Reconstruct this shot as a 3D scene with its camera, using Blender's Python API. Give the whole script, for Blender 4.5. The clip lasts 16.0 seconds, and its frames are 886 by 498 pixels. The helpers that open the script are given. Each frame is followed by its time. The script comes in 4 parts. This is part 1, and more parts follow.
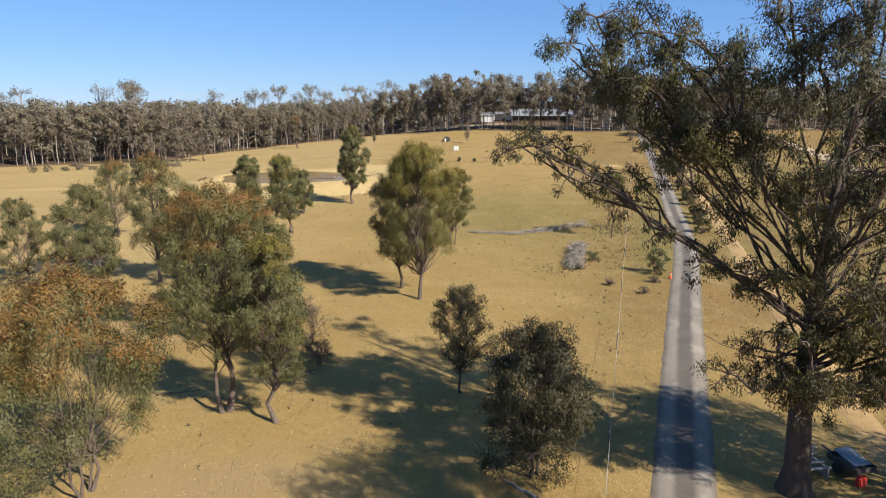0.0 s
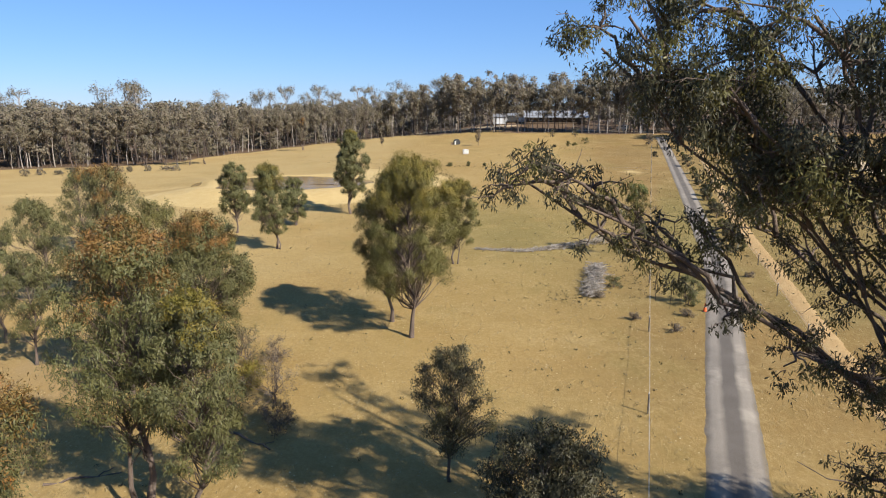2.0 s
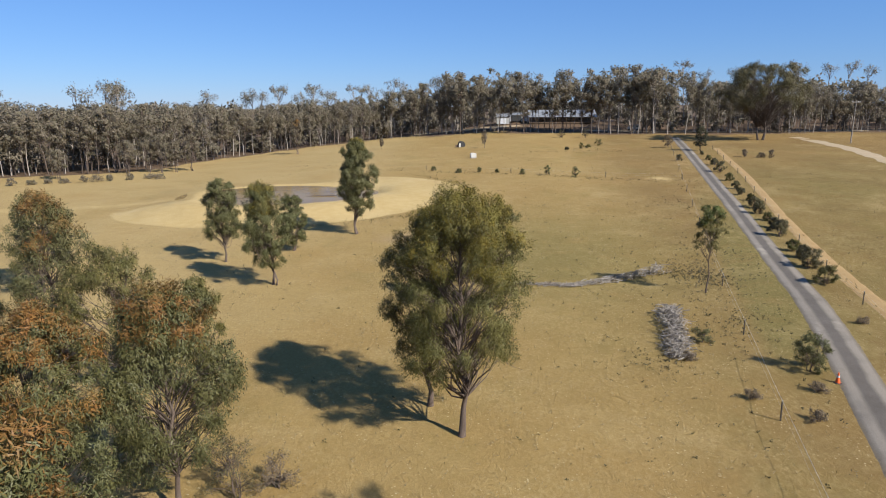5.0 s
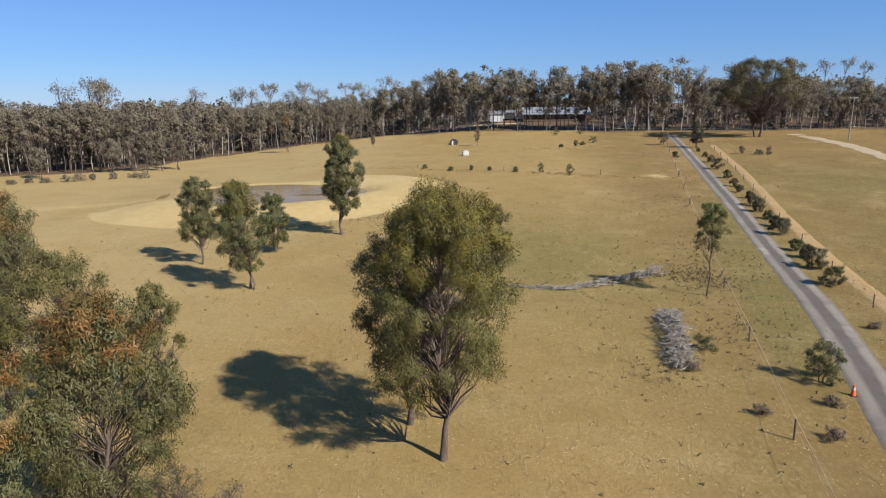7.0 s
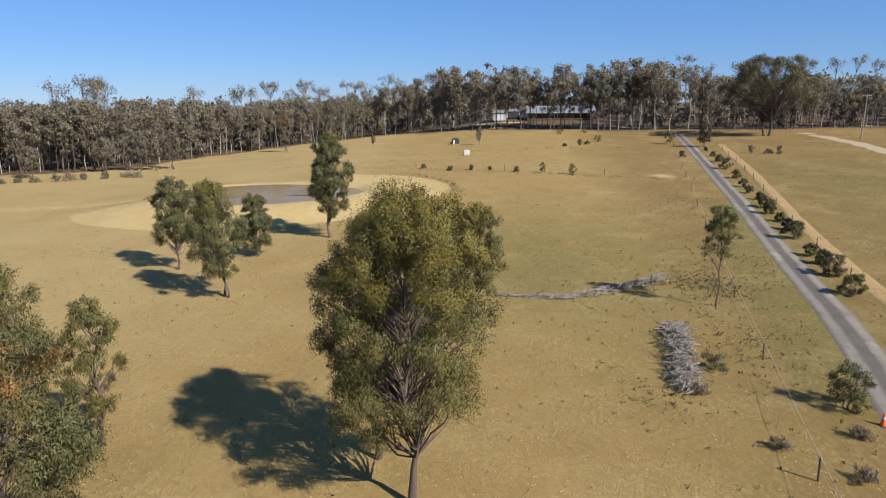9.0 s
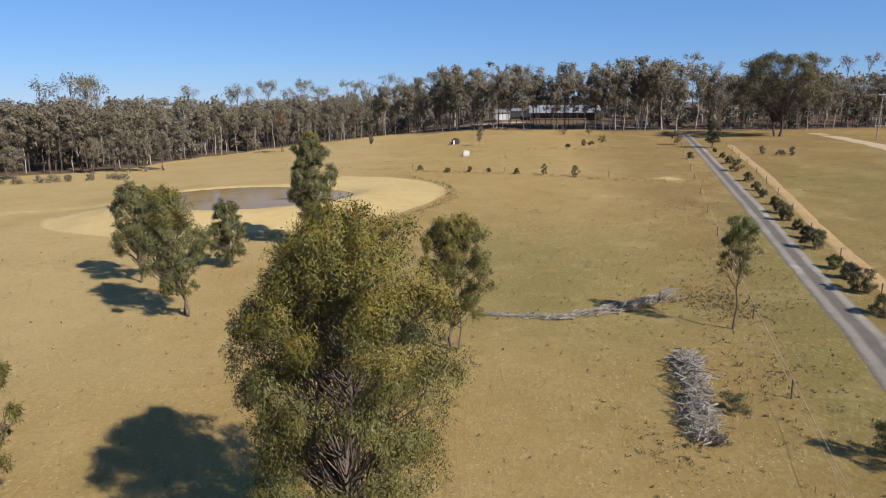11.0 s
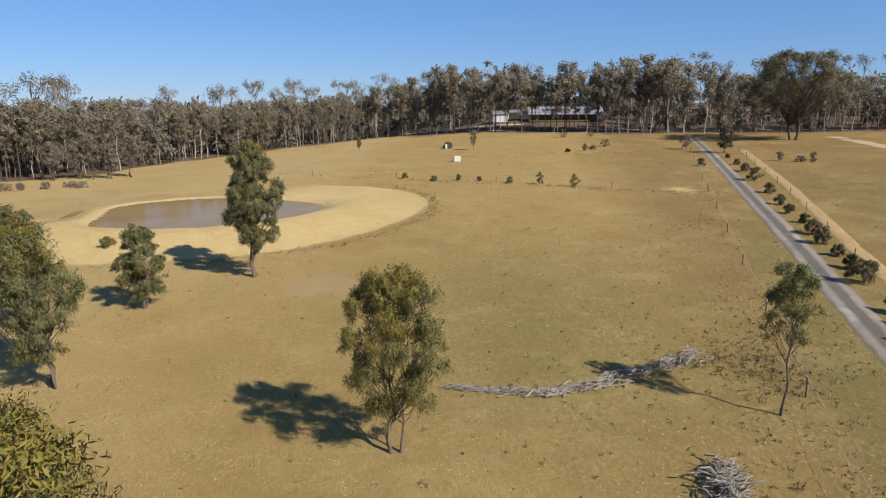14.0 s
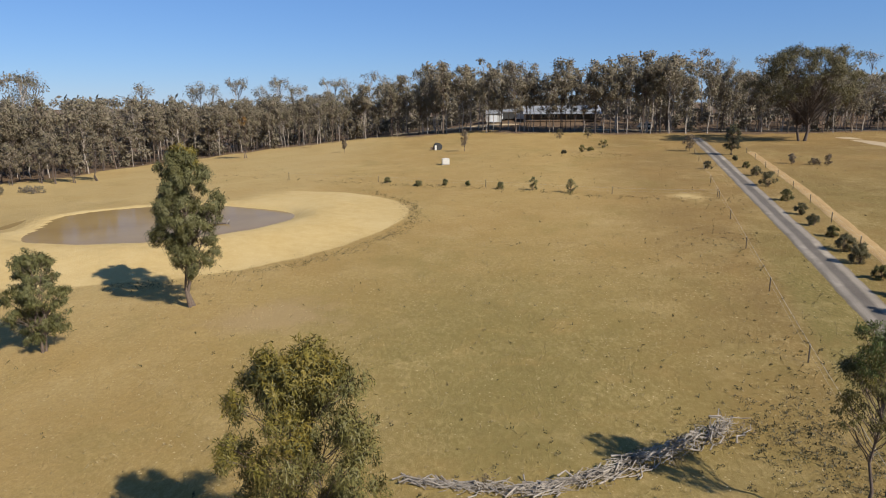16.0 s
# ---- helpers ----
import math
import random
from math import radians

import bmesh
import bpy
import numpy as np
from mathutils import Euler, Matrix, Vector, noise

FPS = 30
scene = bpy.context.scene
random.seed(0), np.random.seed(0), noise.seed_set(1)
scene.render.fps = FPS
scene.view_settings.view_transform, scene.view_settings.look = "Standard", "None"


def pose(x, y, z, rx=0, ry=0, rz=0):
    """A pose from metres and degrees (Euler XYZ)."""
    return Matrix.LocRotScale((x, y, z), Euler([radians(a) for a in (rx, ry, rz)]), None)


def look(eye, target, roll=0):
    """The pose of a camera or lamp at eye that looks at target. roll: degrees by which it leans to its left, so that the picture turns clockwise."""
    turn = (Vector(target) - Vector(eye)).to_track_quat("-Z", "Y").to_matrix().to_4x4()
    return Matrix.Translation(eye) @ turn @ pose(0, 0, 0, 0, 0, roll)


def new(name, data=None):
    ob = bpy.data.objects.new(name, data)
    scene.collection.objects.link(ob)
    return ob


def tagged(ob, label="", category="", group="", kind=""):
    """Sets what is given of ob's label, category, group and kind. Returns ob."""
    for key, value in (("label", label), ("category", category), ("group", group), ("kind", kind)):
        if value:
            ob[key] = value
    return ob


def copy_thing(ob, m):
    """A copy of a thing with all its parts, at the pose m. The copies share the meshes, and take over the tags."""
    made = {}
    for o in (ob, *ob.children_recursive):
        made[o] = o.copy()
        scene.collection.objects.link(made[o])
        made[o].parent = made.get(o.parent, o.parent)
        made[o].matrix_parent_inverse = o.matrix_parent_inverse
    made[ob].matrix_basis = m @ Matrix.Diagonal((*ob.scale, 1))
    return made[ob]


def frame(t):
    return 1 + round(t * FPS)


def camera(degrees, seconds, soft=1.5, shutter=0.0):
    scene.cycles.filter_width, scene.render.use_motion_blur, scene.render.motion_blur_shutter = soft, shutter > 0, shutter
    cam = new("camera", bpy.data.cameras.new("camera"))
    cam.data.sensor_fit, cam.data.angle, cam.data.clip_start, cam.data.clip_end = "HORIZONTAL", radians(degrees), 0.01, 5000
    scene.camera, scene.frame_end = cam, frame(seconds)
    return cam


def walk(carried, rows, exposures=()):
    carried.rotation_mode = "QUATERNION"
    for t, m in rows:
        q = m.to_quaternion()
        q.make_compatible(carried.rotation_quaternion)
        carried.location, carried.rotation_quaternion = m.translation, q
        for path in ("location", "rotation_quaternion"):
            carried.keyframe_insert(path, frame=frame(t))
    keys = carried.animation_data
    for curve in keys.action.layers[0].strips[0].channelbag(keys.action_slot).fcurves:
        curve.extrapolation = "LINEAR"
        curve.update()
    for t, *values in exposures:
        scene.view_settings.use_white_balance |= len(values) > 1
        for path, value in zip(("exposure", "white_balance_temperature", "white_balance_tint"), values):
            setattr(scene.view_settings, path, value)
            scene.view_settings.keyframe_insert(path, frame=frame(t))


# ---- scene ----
cam = camera(67.8, 16.0, soft=1.1)
PATH = [
    (0.0, (0.173, -0.040, 15.163), (0.166, 1.915, 14.741), -0.10),
    (0.5, (0.491, 1.626, 15.176), (0.484, 3.581, 14.756), -0.10),
    (1.0, (0.883, 3.450, 15.256), (0.874, 5.405, 14.835), -0.10),
    (1.5, (1.214, 5.609, 15.372), (1.192, 7.564, 14.949), -0.10),
    (2.0, (1.287, 8.049, 15.490), (1.241, 10.004, 15.069), 0.00),
    (2.5, (0.838, 10.693, 15.604), (0.783, 12.647, 15.180), -0.10),
    (3.0, (-0.165, 13.486, 15.674), (-0.223, 15.440, 15.250), 0.00),
    (3.5, (-1.389, 16.110, 16.070), (-1.448, 18.063, 15.643), -0.10),
    (4.0, (-2.400, 18.547, 16.301), (-2.449, 20.500, 15.876), -0.20),
    (6.5, (-1.998, 22.334, 15.887), (-2.009, 24.287, 15.456), -0.50),
    (7.0, (-1.667, 23.945, 15.751), (-1.679, 25.898, 15.320), -0.50),
    (7.5, (-1.392, 25.854, 15.636), (-1.409, 27.807, 15.205), -0.50),
    (8.0, (-0.988, 27.343, 15.550), (-1.010, 29.296, 15.120), -0.60),
    (8.5, (-0.589, 27.815, 15.437), (-0.618, 29.768, 15.007), -0.60),
    (9.0, (-0.241, 27.995, 15.345), (-0.271, 29.948, 14.913), -0.50),
    (11.5, (1.636, 35.687, 15.134), (1.587, 37.639, 14.702), -0.50),
    (12.0, (2.098, 37.697, 15.147), (2.046, 39.649, 14.715), -0.50),
    (12.5, (2.603, 39.772, 15.168), (2.549, 41.724, 14.736), -0.50),
    (13.0, (3.065, 41.774, 15.225), (3.010, 43.726, 14.794), -0.50),
    (13.5, (3.496, 43.766, 15.312), (3.441, 45.718, 14.880), -0.50),
    (14.0, (3.959, 45.916, 15.274), (3.905, 47.869, 14.844), -0.50),
    (14.5, (4.377, 48.089, 15.121), (4.325, 50.042, 14.693), -0.50),
    (15.0, (4.658, 50.304, 15.110), (4.611, 52.256, 14.680), -0.50),
    (15.5, (5.095, 52.833, 15.008), (5.051, 54.786, 14.577), -0.50),
    (16.0, (5.554, 55.462, 15.049), (5.510, 57.415, 14.618), -0.50),
]
# the film darkens a little and cools once the big tree is passed, and warms again towards the end
EXPOSURE = [(0.0, 1.02, 6450, 10), (2.5, 1.06, 6250, 10), (4.0, 0.84, 6080, 10), (8.0, 0.78, 6120, 10), (12.5, 0.77, 6250, 10), (16.0, 0.72, 6480, 10)]
walk(cam, [(t, look(eye, target, roll)) for t, eye, target, roll in PATH], EXPOSURE)

# ---- light ----
SUN_DIR = Vector((0.61, -0.51, 0.60)).normalized()      # towards the sun
world = bpy.data.worlds.new("world")
scene.world = world
world.use_nodes = True
wn = world.node_tree.nodes
sky = wn.new("ShaderNodeTexSky")
sky.sky_type, sky.sun_disc = "NISHITA", False
sky.sun_elevation = math.asin(SUN_DIR.z)
sky.sun_rotation = math.atan2(SUN_DIR.x, SUN_DIR.y)
sky.air_density, sky.dust_density, sky.ozone_density, sky.altitude = 1.0, 0.0, 4.0, 600
tint = wn.new("ShaderNodeMix")
tint.data_type, tint.blend_type = "RGBA", "MULTIPLY"
tint.inputs["Factor"].default_value = 1.0
tint.inputs["B"].default_value = (0.76, 0.88, 1.14, 1)
world.node_tree.links.new(sky.outputs["Color"], tint.inputs["A"])
veil = wn.new("ShaderNodeMix")
veil.data_type = "RGBA"
veil.inputs["Factor"].default_value = 0.34
veil.inputs["B"].default_value = (2.0, 4.9, 10.6, 1)
world.node_tree.links.new(tint.outputs["Result"], veil.inputs["A"])
world.node_tree.links.new(veil.outputs["Result"], wn["Background"].inputs["Color"])
wn["Background"].inputs["Strength"].default_value = 0.050
sun = new("sun", bpy.data.lights.new("sun", "SUN"))
sun.data.energy, sun.data.angle, sun.data.color = 5.0, radians(0.55), (1.0, 0.93, 0.82)
sun.matrix_world = look(SUN_DIR * 300, (0, 0, 0))


# ---- materials ----
class Nodes:
    """A short way to write node materials."""

    def __init__(self, name):
        self.mat = bpy.data.materials.new(name)
        self.mat.use_nodes = True
        self.tree = self.mat.node_tree
        self.tree.nodes.clear()
        self.out = self.add("ShaderNodeOutputMaterial")

    def add(self, kind, **props):
        n = self.tree.nodes.new(kind)
        for k, v in props.items():
            setattr(n, k, v)
        return n

    def put(self, socket, value):
        if isinstance(value, bpy.types.NodeSocket):
            self.tree.links.new(value, socket)
        elif isinstance(value, tuple) and len(value) == 3 and socket.type == "RGBA":
            socket.default_value = (*value, 1)
        else:
            socket.default_value = value

    def place(self):
        return self.add("ShaderNodeNewGeometry").outputs["Position"]

    def local(self):
        return self.add("ShaderNodeTexCoord").outputs["Object"]

    def noise(self, vec, scale, detail=4.0, rough=0.55, lo=None, hi=None):
        n = self.add("ShaderNodeTexNoise")
        self.put(n.inputs["Vector"], vec)
        n.inputs["Scale"].default_value, n.inputs["Detail"].default_value = scale, detail
        n.inputs["Roughness"].default_value = rough
        v = n.outputs["Fac"]
        return v if lo is None else self.span(v, lo, hi)

    def span(self, v, lo, hi):
        m = self.add("ShaderNodeMapRange")
        self.put(m.inputs["Value"], v)
        m.inputs["From Min"].default_value, m.inputs["From Max"].default_value = lo, hi
        return m.outputs["Result"]

    def math(self, op, a, b=0.0):
        m = self.add("ShaderNodeMath", operation=op)
        self.put(m.inputs[0], a)
        self.put(m.inputs[1], b)
        return m.outputs[0]

    def mix(self, fac, a, b):
        m = self.add("ShaderNodeMix", data_type="RGBA")
        self.put(m.inputs["Factor"], fac)
        self.put(m.inputs["A"], a)
        self.put(m.inputs["B"], b)
        return m.outputs["Result"]

    def scale(self, vec, xyz):
        m = self.add("ShaderNodeMapping")
        self.put(m.inputs["Vector"], vec)
        m.inputs["Scale"].default_value = xyz
        return m.outputs["Vector"]

    def attr(self, name):
        return self.add("ShaderNodeAttribute", attribute_name=name).outputs["Fac"]

    def finish(self, color, rough=0.8, metal=0.0, bump=None, depth=0.02, strength=0.5, translucent=0.0, spec=0.3):
        b = self.add("ShaderNodeBsdfPrincipled")
        self.put(b.inputs["Base Color"], color)
        self.put(b.inputs["Roughness"], rough)
        self.put(b.inputs["Metallic"], metal)
        b.inputs["Specular IOR Level"].default_value = spec
        if bump is not None:
            n = self.add("ShaderNodeBump")
            n.inputs["Distance"].default_value, n.inputs["Strength"].default_value = depth, strength
            self.put(n.inputs["Height"], bump)
            self.put(b.inputs["Normal"], n.outputs["Normal"])
        last = b.outputs["BSDF"]
        if translucent:
            t = self.add("ShaderNodeBsdfTranslucent")
            self.put(t.inputs["Color"], color)
            m = self.add("ShaderNodeMixShader")
            m.inputs["Fac"].default_value = translucent
            self.put(m.inputs[1], last)
            self.put(m.inputs[2], t.outputs["BSDF"])
            last = m.outputs["Shader"]
        self.put(self.out.inputs["Surface"], last)
        return self.mat


def mat_ground():
    n = Nodes("dry_grass")
    p = n.place()
    big = n.noise(p, 0.035, 5, 0.6, 0.35, 0.65)
    mid = n.noise(p, 0.35, 6, 0.65, 0.3, 0.7)
    fine = n.noise(p, 4.5, 7, 0.85, 0.36, 0.66)
    straw = n.noise(n.scale(p, (1.0, 0.55, 1.0)), 3.8, 6, 0.85, 0.46, 0.68)
    col = n.mix(big, (0.292, 0.196, 0.069), (0.348, 0.245, 0.095))
    col = n.mix(n.math("MULTIPLY", mid, 0.55), col, (0.239, 0.157, 0.053))
    # grazed brown ground towards the driveway and beyond it
    col = n.mix(n.math("MULTIPLY", n.attr("brown"), n.noise(p, 0.13, 5, 0.65, -0.3, 0.5)), col, (0.158, 0.100, 0.036))
    tone = n.noise(p, 0.06, 6, 0.65, 0.42, 0.68)
    col = n.mix(n.math("MULTIPLY", tone, 0.5), col, (0.271, 0.162, 0.053))
    olive = n.noise(n.scale(p, (1.3, 0.8, 1.0)), 0.085, 7, 0.7, 0.52, 0.68)
    col = n.mix(n.math("MULTIPLY", olive, 0.55), col, (0.176, 0.133, 0.041))
    green = n.math("MULTIPLY", n.attr("green"), n.noise(p, 0.22, 6, 0.7, 0.18, 0.48))
    col = n.mix(n.math("MULTIPLY", green, 0.8), col, (0.126, 0.114, 0.034))
    worn = n.noise(p, 0.11, 8, 0.75, 0.52, 0.70)
    col = n.mix(n.math("MULTIPLY", worn, 0.5), col, (0.391, 0.288, 0.129))
    col = n.mix(n.math("MULTIPLY", n.attr("pale"), n.noise(p, 0.08, 5, 0.65, 0.1, 0.6)), col, (0.400, 0.300, 0.138))
    clod = n.noise(p, 1.3, 6, 0.75, 0.50, 0.70)
    col = n.mix(n.math("MULTIPLY", clod, 0.2), col, (0.146, 0.093, 0.031))
    col = n.mix(n.math("MULTIPLY", fine, 0.42), col, (0.142, 0.086, 0.028))
    col = n.mix(n.math("MULTIPLY", straw, n.noise(p, 0.17, 5, 0.7, 0.3, 0.95)), col, (0.426, 0.323, 0.146))
    bare = n.span(n.math("ADD", n.attr("bare"), n.math("MULTIPLY", n.math("SUBTRACT", mid, 0.5), 0.35)), 0.3, 0.65)
    clay = n.mix(n.noise(p, 0.8, 7, 0.7, 0.3, 0.7), (0.447, 0.331, 0.148), (0.374, 0.262, 0.105))
    clay = n.mix(n.math("MULTIPLY", n.noise(p, 0.12, 5, 0.6, 0.4, 0.7), 0.5), clay, (0.482, 0.370, 0.185))
    clay = n.mix(n.math("MULTIPLY", fine, 0.22), clay, (0.232, 0.155, 0.057))
    col = n.mix(bare, col, clay)
    dirt = n.span(n.math("ADD", n.attr("dirt"), n.math("MULTIPLY", n.math("SUBTRACT", mid, 0.5), 0.7)), 0.25, 0.85)
    col = n.mix(n.math("MULTIPLY", dirt, 0.6), col, (0.288, 0.202, 0.103))
    shaded_litter = n.span(n.math("ADD", n.attr("shaded_litter"), n.math("MULTIPLY", n.math("SUBTRACT", mid, 0.5), 0.5)), 0.3, 0.7)
    # leaf litter of the wood, its colour also darkened for the trees' shadows
    shaded_floor = n.mix(fine, (0.080, 0.052, 0.032), (0.135, 0.090, 0.055))
    col = n.mix(shaded_litter, col, shaded_floor)
    fleck = n.add("ShaderNodeTexVoronoi")
    n.put(fleck.inputs["Vector"], p)
    fleck.inputs["Scale"].default_value = 3.0
    f = n.math("MULTIPLY", n.math("LESS_THAN", fleck.outputs["Distance"], 0.14), n.noise(p, 0.3, 4, 0.6, 0.42, 0.6))
    col = n.mix(n.math("MULTIPLY", f, 0.7), col, (0.482, 0.387, 0.215))
    return n.finish(col, 0.95, bump=n.math("ADD", n.math("ADD", fine, straw), n.math("MULTIPLY", mid, 2.0)), depth=0.06, strength=0.5, spec=0.1)


def mat_drive():
    n = Nodes("grey_gravel")
    p = n.place()
    u = n.add("ShaderNodeUVMap", uv_map="across")
    sep = n.add("ShaderNodeSeparateXYZ")
    n.put(sep.inputs[0], u.outputs["UV"])
    x = n.math("ADD", sep.outputs["X"], n.math("MULTIPLY", n.math("SUBTRACT", n.noise(p, 0.5, 4), 0.5), 0.12))
    # wheel tracks, worn pale, at 0.25 and 0.78 of the width
    a = n.math("ABSOLUTE", n.math("SUBTRACT", x, 0.25))
    b = n.math("ABSOLUTE", n.math("SUBTRACT", x, 0.77))
    track = n.span(n.math("MINIMUM", a, b), 0.16, 0.06)
    grit = n.noise(p, 14, 5, 0.8, 0.3, 0.7)
    col = n.mix(n.noise(p, 0.6, 5, 0.6, 0.3, 0.7), (0.096, 0.081, 0.065), (0.127, 0.107, 0.087))
    col = n.mix(n.math("MULTIPLY", track, n.noise(p, 0.25, 4, 0.6, 0.15, 0.5)), col, (0.239, 0.203, 0.160))
    col = n.mix(n.math("MULTIPLY", grit, 0.35), col, (0.075, 0.065, 0.054))
    patch = n.noise(p, 0.16, 5, 0.65, 0.55, 0.68)
    col = n.mix(n.math("MULTIPLY", patch, track), col, (0.310, 0.268, 0.209))
    edge = n.span(n.math("ABSOLUTE", n.math("SUBTRACT", x, 0.5)), 0.36, 0.50)
    col = n.mix(n.math("MULTIPLY", edge, n.noise(p, 2.0, 4, 0.7, 0.3, 0.6)), col, (0.211, 0.155, 0.071))
    return n.finish(col, 0.9, bump=grit, depth=0.02, strength=0.6, spec=0.2)


def mat_speckle(name, a, b, scale=3.0, rough=0.9, bump=0.02, local=False, stretch=None, spec=0.25, metal=0.0):
    n = Nodes(name)
    p = n.local() if local else n.place()
    if stretch:
        p = n.scale(p, stretch)
    big = n.noise(p, scale, 5, 0.6, 0.3, 0.7)
    fine = n.noise(p, scale * 9, 5, 0.7, 0.3, 0.7)
    col = n.mix(n.math("ADD", n.math("MULTIPLY", big, 0.65), n.math("MULTIPLY", fine, 0.35)), a, b)
    return n.finish(col, rough, metal=metal, bump=n.math("ADD", big, fine), depth=bump, spec=spec)


def mat_leaf(name, a, b, c, translucent=0.22, rough=0.5):
    n = Nodes(name)
    r = n.add("ShaderNodeNewGeometry").outputs["Random Per Island"]
    o = n.add("ShaderNodeObjectInfo").outputs["Random"]
    p = n.place()
    col = n.mix(n.span(r, 0.0, 1.0), a, b)
    col = n.mix(n.math("MULTIPLY", n.noise(p, 0.9, 3, 0.6, 0.40, 0.66), 0.75), col, c)
    col = n.mix(n.math("MULTIPLY", o, 0.22), col, (0.09, 0.07, 0.035))
    return n.finish(col, rough, translucent=translucent, spec=0.22)


def mat_water():
    n = Nodes("muddy_water")
    p = n.place()
    col = n.mix(n.noise(p, 0.12, 4, 0.6, 0.35, 0.65), (0.225, 0.152, 0.060), (0.185, 0.122, 0.048))
    return n.finish(col, 0.09, bump=n.noise(n.scale(p, (1.0, 2.2, 1.0)), 2.2, 3, 0.6), depth=0.010, strength=0.2, spec=0.02)


def mat_roof(name, a, b):
    n = Nodes(name)
    p = n.local()
    w = n.add("ShaderNodeTexWave", wave_type="BANDS", bands_direction="X")
    n.put(w.inputs["Vector"], p)
    w.inputs["Scale"].default_value = 4.0
    col = n.mix(n.noise(n.scale(p, (0.6, 2.0, 1.0)), 0.9, 5, 0.6, 0.3, 0.7), a, b)
    return n.finish(col, 0.45, metal=0.2, bump=w.outputs["Fac"], depth=0.03, spec=0.4)


M_GROUND = mat_ground()
M_DRIVE = mat_drive()
M_SAND = mat_speckle("sandy_track", (0.265, 0.159, 0.060), (0.349, 0.243, 0.112), 0.5, 0.95, 0.05)
M_PALE = mat_speckle("pale_track", (0.313, 0.229, 0.132), (0.373, 0.295, 0.187), 0.3, 0.95, 0.05)
M_WATER = mat_water()
M_BARK = mat_speckle("rough_bark", (0.072, 0.051, 0.039), (0.163, 0.123, 0.096), 2.2, 0.95, 0.05, stretch=(2.5, 2.5, 0.5))
M_BARK_PALE = mat_speckle("pale_bark", (0.189, 0.154, 0.126), (0.406, 0.357, 0.301), 1.1, 0.85, 0.02, stretch=(1.4, 1.4, 0.5))
M_BARK_DARK = mat_speckle("dark_bark", (0.048, 0.036, 0.030), (0.120, 0.093, 0.075), 1.6, 0.95, 0.04, stretch=(2.5, 2.5, 0.5))
M_LEAF = mat_leaf("olive_leaves", (0.068, 0.068, 0.019), (0.127, 0.118, 0.036), (0.138, 0.113, 0.027), 0.16)
M_LEAF_GREY = mat_leaf("grey_green_leaves", (0.066, 0.070, 0.025), (0.127, 0.124, 0.050), (0.104, 0.095, 0.029), 0.16)
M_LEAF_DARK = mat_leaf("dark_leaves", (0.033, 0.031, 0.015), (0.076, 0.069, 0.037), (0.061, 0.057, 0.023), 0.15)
M_LEAF_BROWN = mat_leaf("brownish_olive_leaves", (0.074, 0.064, 0.030), (0.130, 0.110, 0.054), (0.110, 0.098, 0.038), 0.16)
# far foliage: leaf colour paled to put the distance haze into it
M_LEAF_HAZY = mat_leaf("hazy_forest_leaves", (0.165, 0.134, 0.096), (0.262, 0.215, 0.160), (0.158, 0.148, 0.082), 0.36, 0.6)
M_LEAF_RED = mat_leaf("rusty_new_leaves", (0.186, 0.081, 0.020), (0.243, 0.124, 0.034), (0.124, 0.099, 0.029), 0.18)
M_LEAF_GOLD = mat_leaf("golden_new_leaves", (0.145, 0.108, 0.014), (0.209, 0.156, 0.023), (0.136, 0.127, 0.023), 0.18)
M_LEAF_LIME = mat_leaf("bright_leaves", (0.070, 0.105, 0.021), (0.112, 0.140, 0.035), (0.063, 0.077, 0.025))
# undergrowth in a lighter grey that imitates haze inside the wood
M_SCRUB_HAZY = mat_leaf("hazy_grey_scrub", (0.140, 0.115, 0.084), (0.238, 0.203, 0.154), (0.126, 0.115, 0.070), 0.25)
M_DRY = mat_leaf("dry_twigs", (0.120, 0.087, 0.054), (0.205, 0.163, 0.114), (0.108, 0.075, 0.042), 0.05)
M_STICK = mat_speckle("weathered_sticks", (0.060, 0.049, 0.040), (0.400, 0.350, 0.290), 1.6, 0.85, 0.01)
M_WEED = mat_leaf("dark_weeds", (0.045, 0.036, 0.017), (0.096, 0.072, 0.033), (0.060, 0.060, 0.022), 0.1)


# ---- the lie of the land ----
def smooth(a):
    a = np.clip(a, 0.0, 1.0)
    return a * a * (3 - 2 * a)


POND = (-31.0, 136.0, 15.2, 14.0)      # centre and half axes of the water
WATER_Z = 0.9


def shore(x, y):
    """Metres outwards from the water's edge, and the angle round the pond."""
    dx, dy = x - POND[0], y - POND[1]
    a = np.arctan2(dy / POND[3], dx / POND[2])
    r = np.hypot(dx, dy)
    edge = np.hypot(POND[2] * np.cos(a), POND[3] * np.sin(a)) * (1 + 0.05 * np.sin(3 * a + 0.6) + 0.03 * np.sin(5 * a))
    return r - edge, a


def lie(x, y):
    """The slope of the paddocks, without the dam."""
    w = np.clip((x + 70) / 90, 0, 1)
    z = 0.034 * np.maximum(0, np.minimum(y, 290) - 85) * w
    z = z + 0.02 * np.maximum(0, np.minimum(x, 150) - 25) * smooth((y - 70) / 60)
    z = z + 3.7 * np.exp(-((x - 36) / 30) ** 2 - ((y - 298) / 18) ** 2)          # the rise under the house
    return z


def bank(d, a):
    """How much of the earth bank stands at this side of the pond: round the south and east."""
    turn = (np.degrees(a) + 360) % 360
    turn = np.where(turn < 140, turn + 360, turn)          # 140 .. 500
    return smooth((turn - 195) / 40) * smooth((455 - turn) / 45)


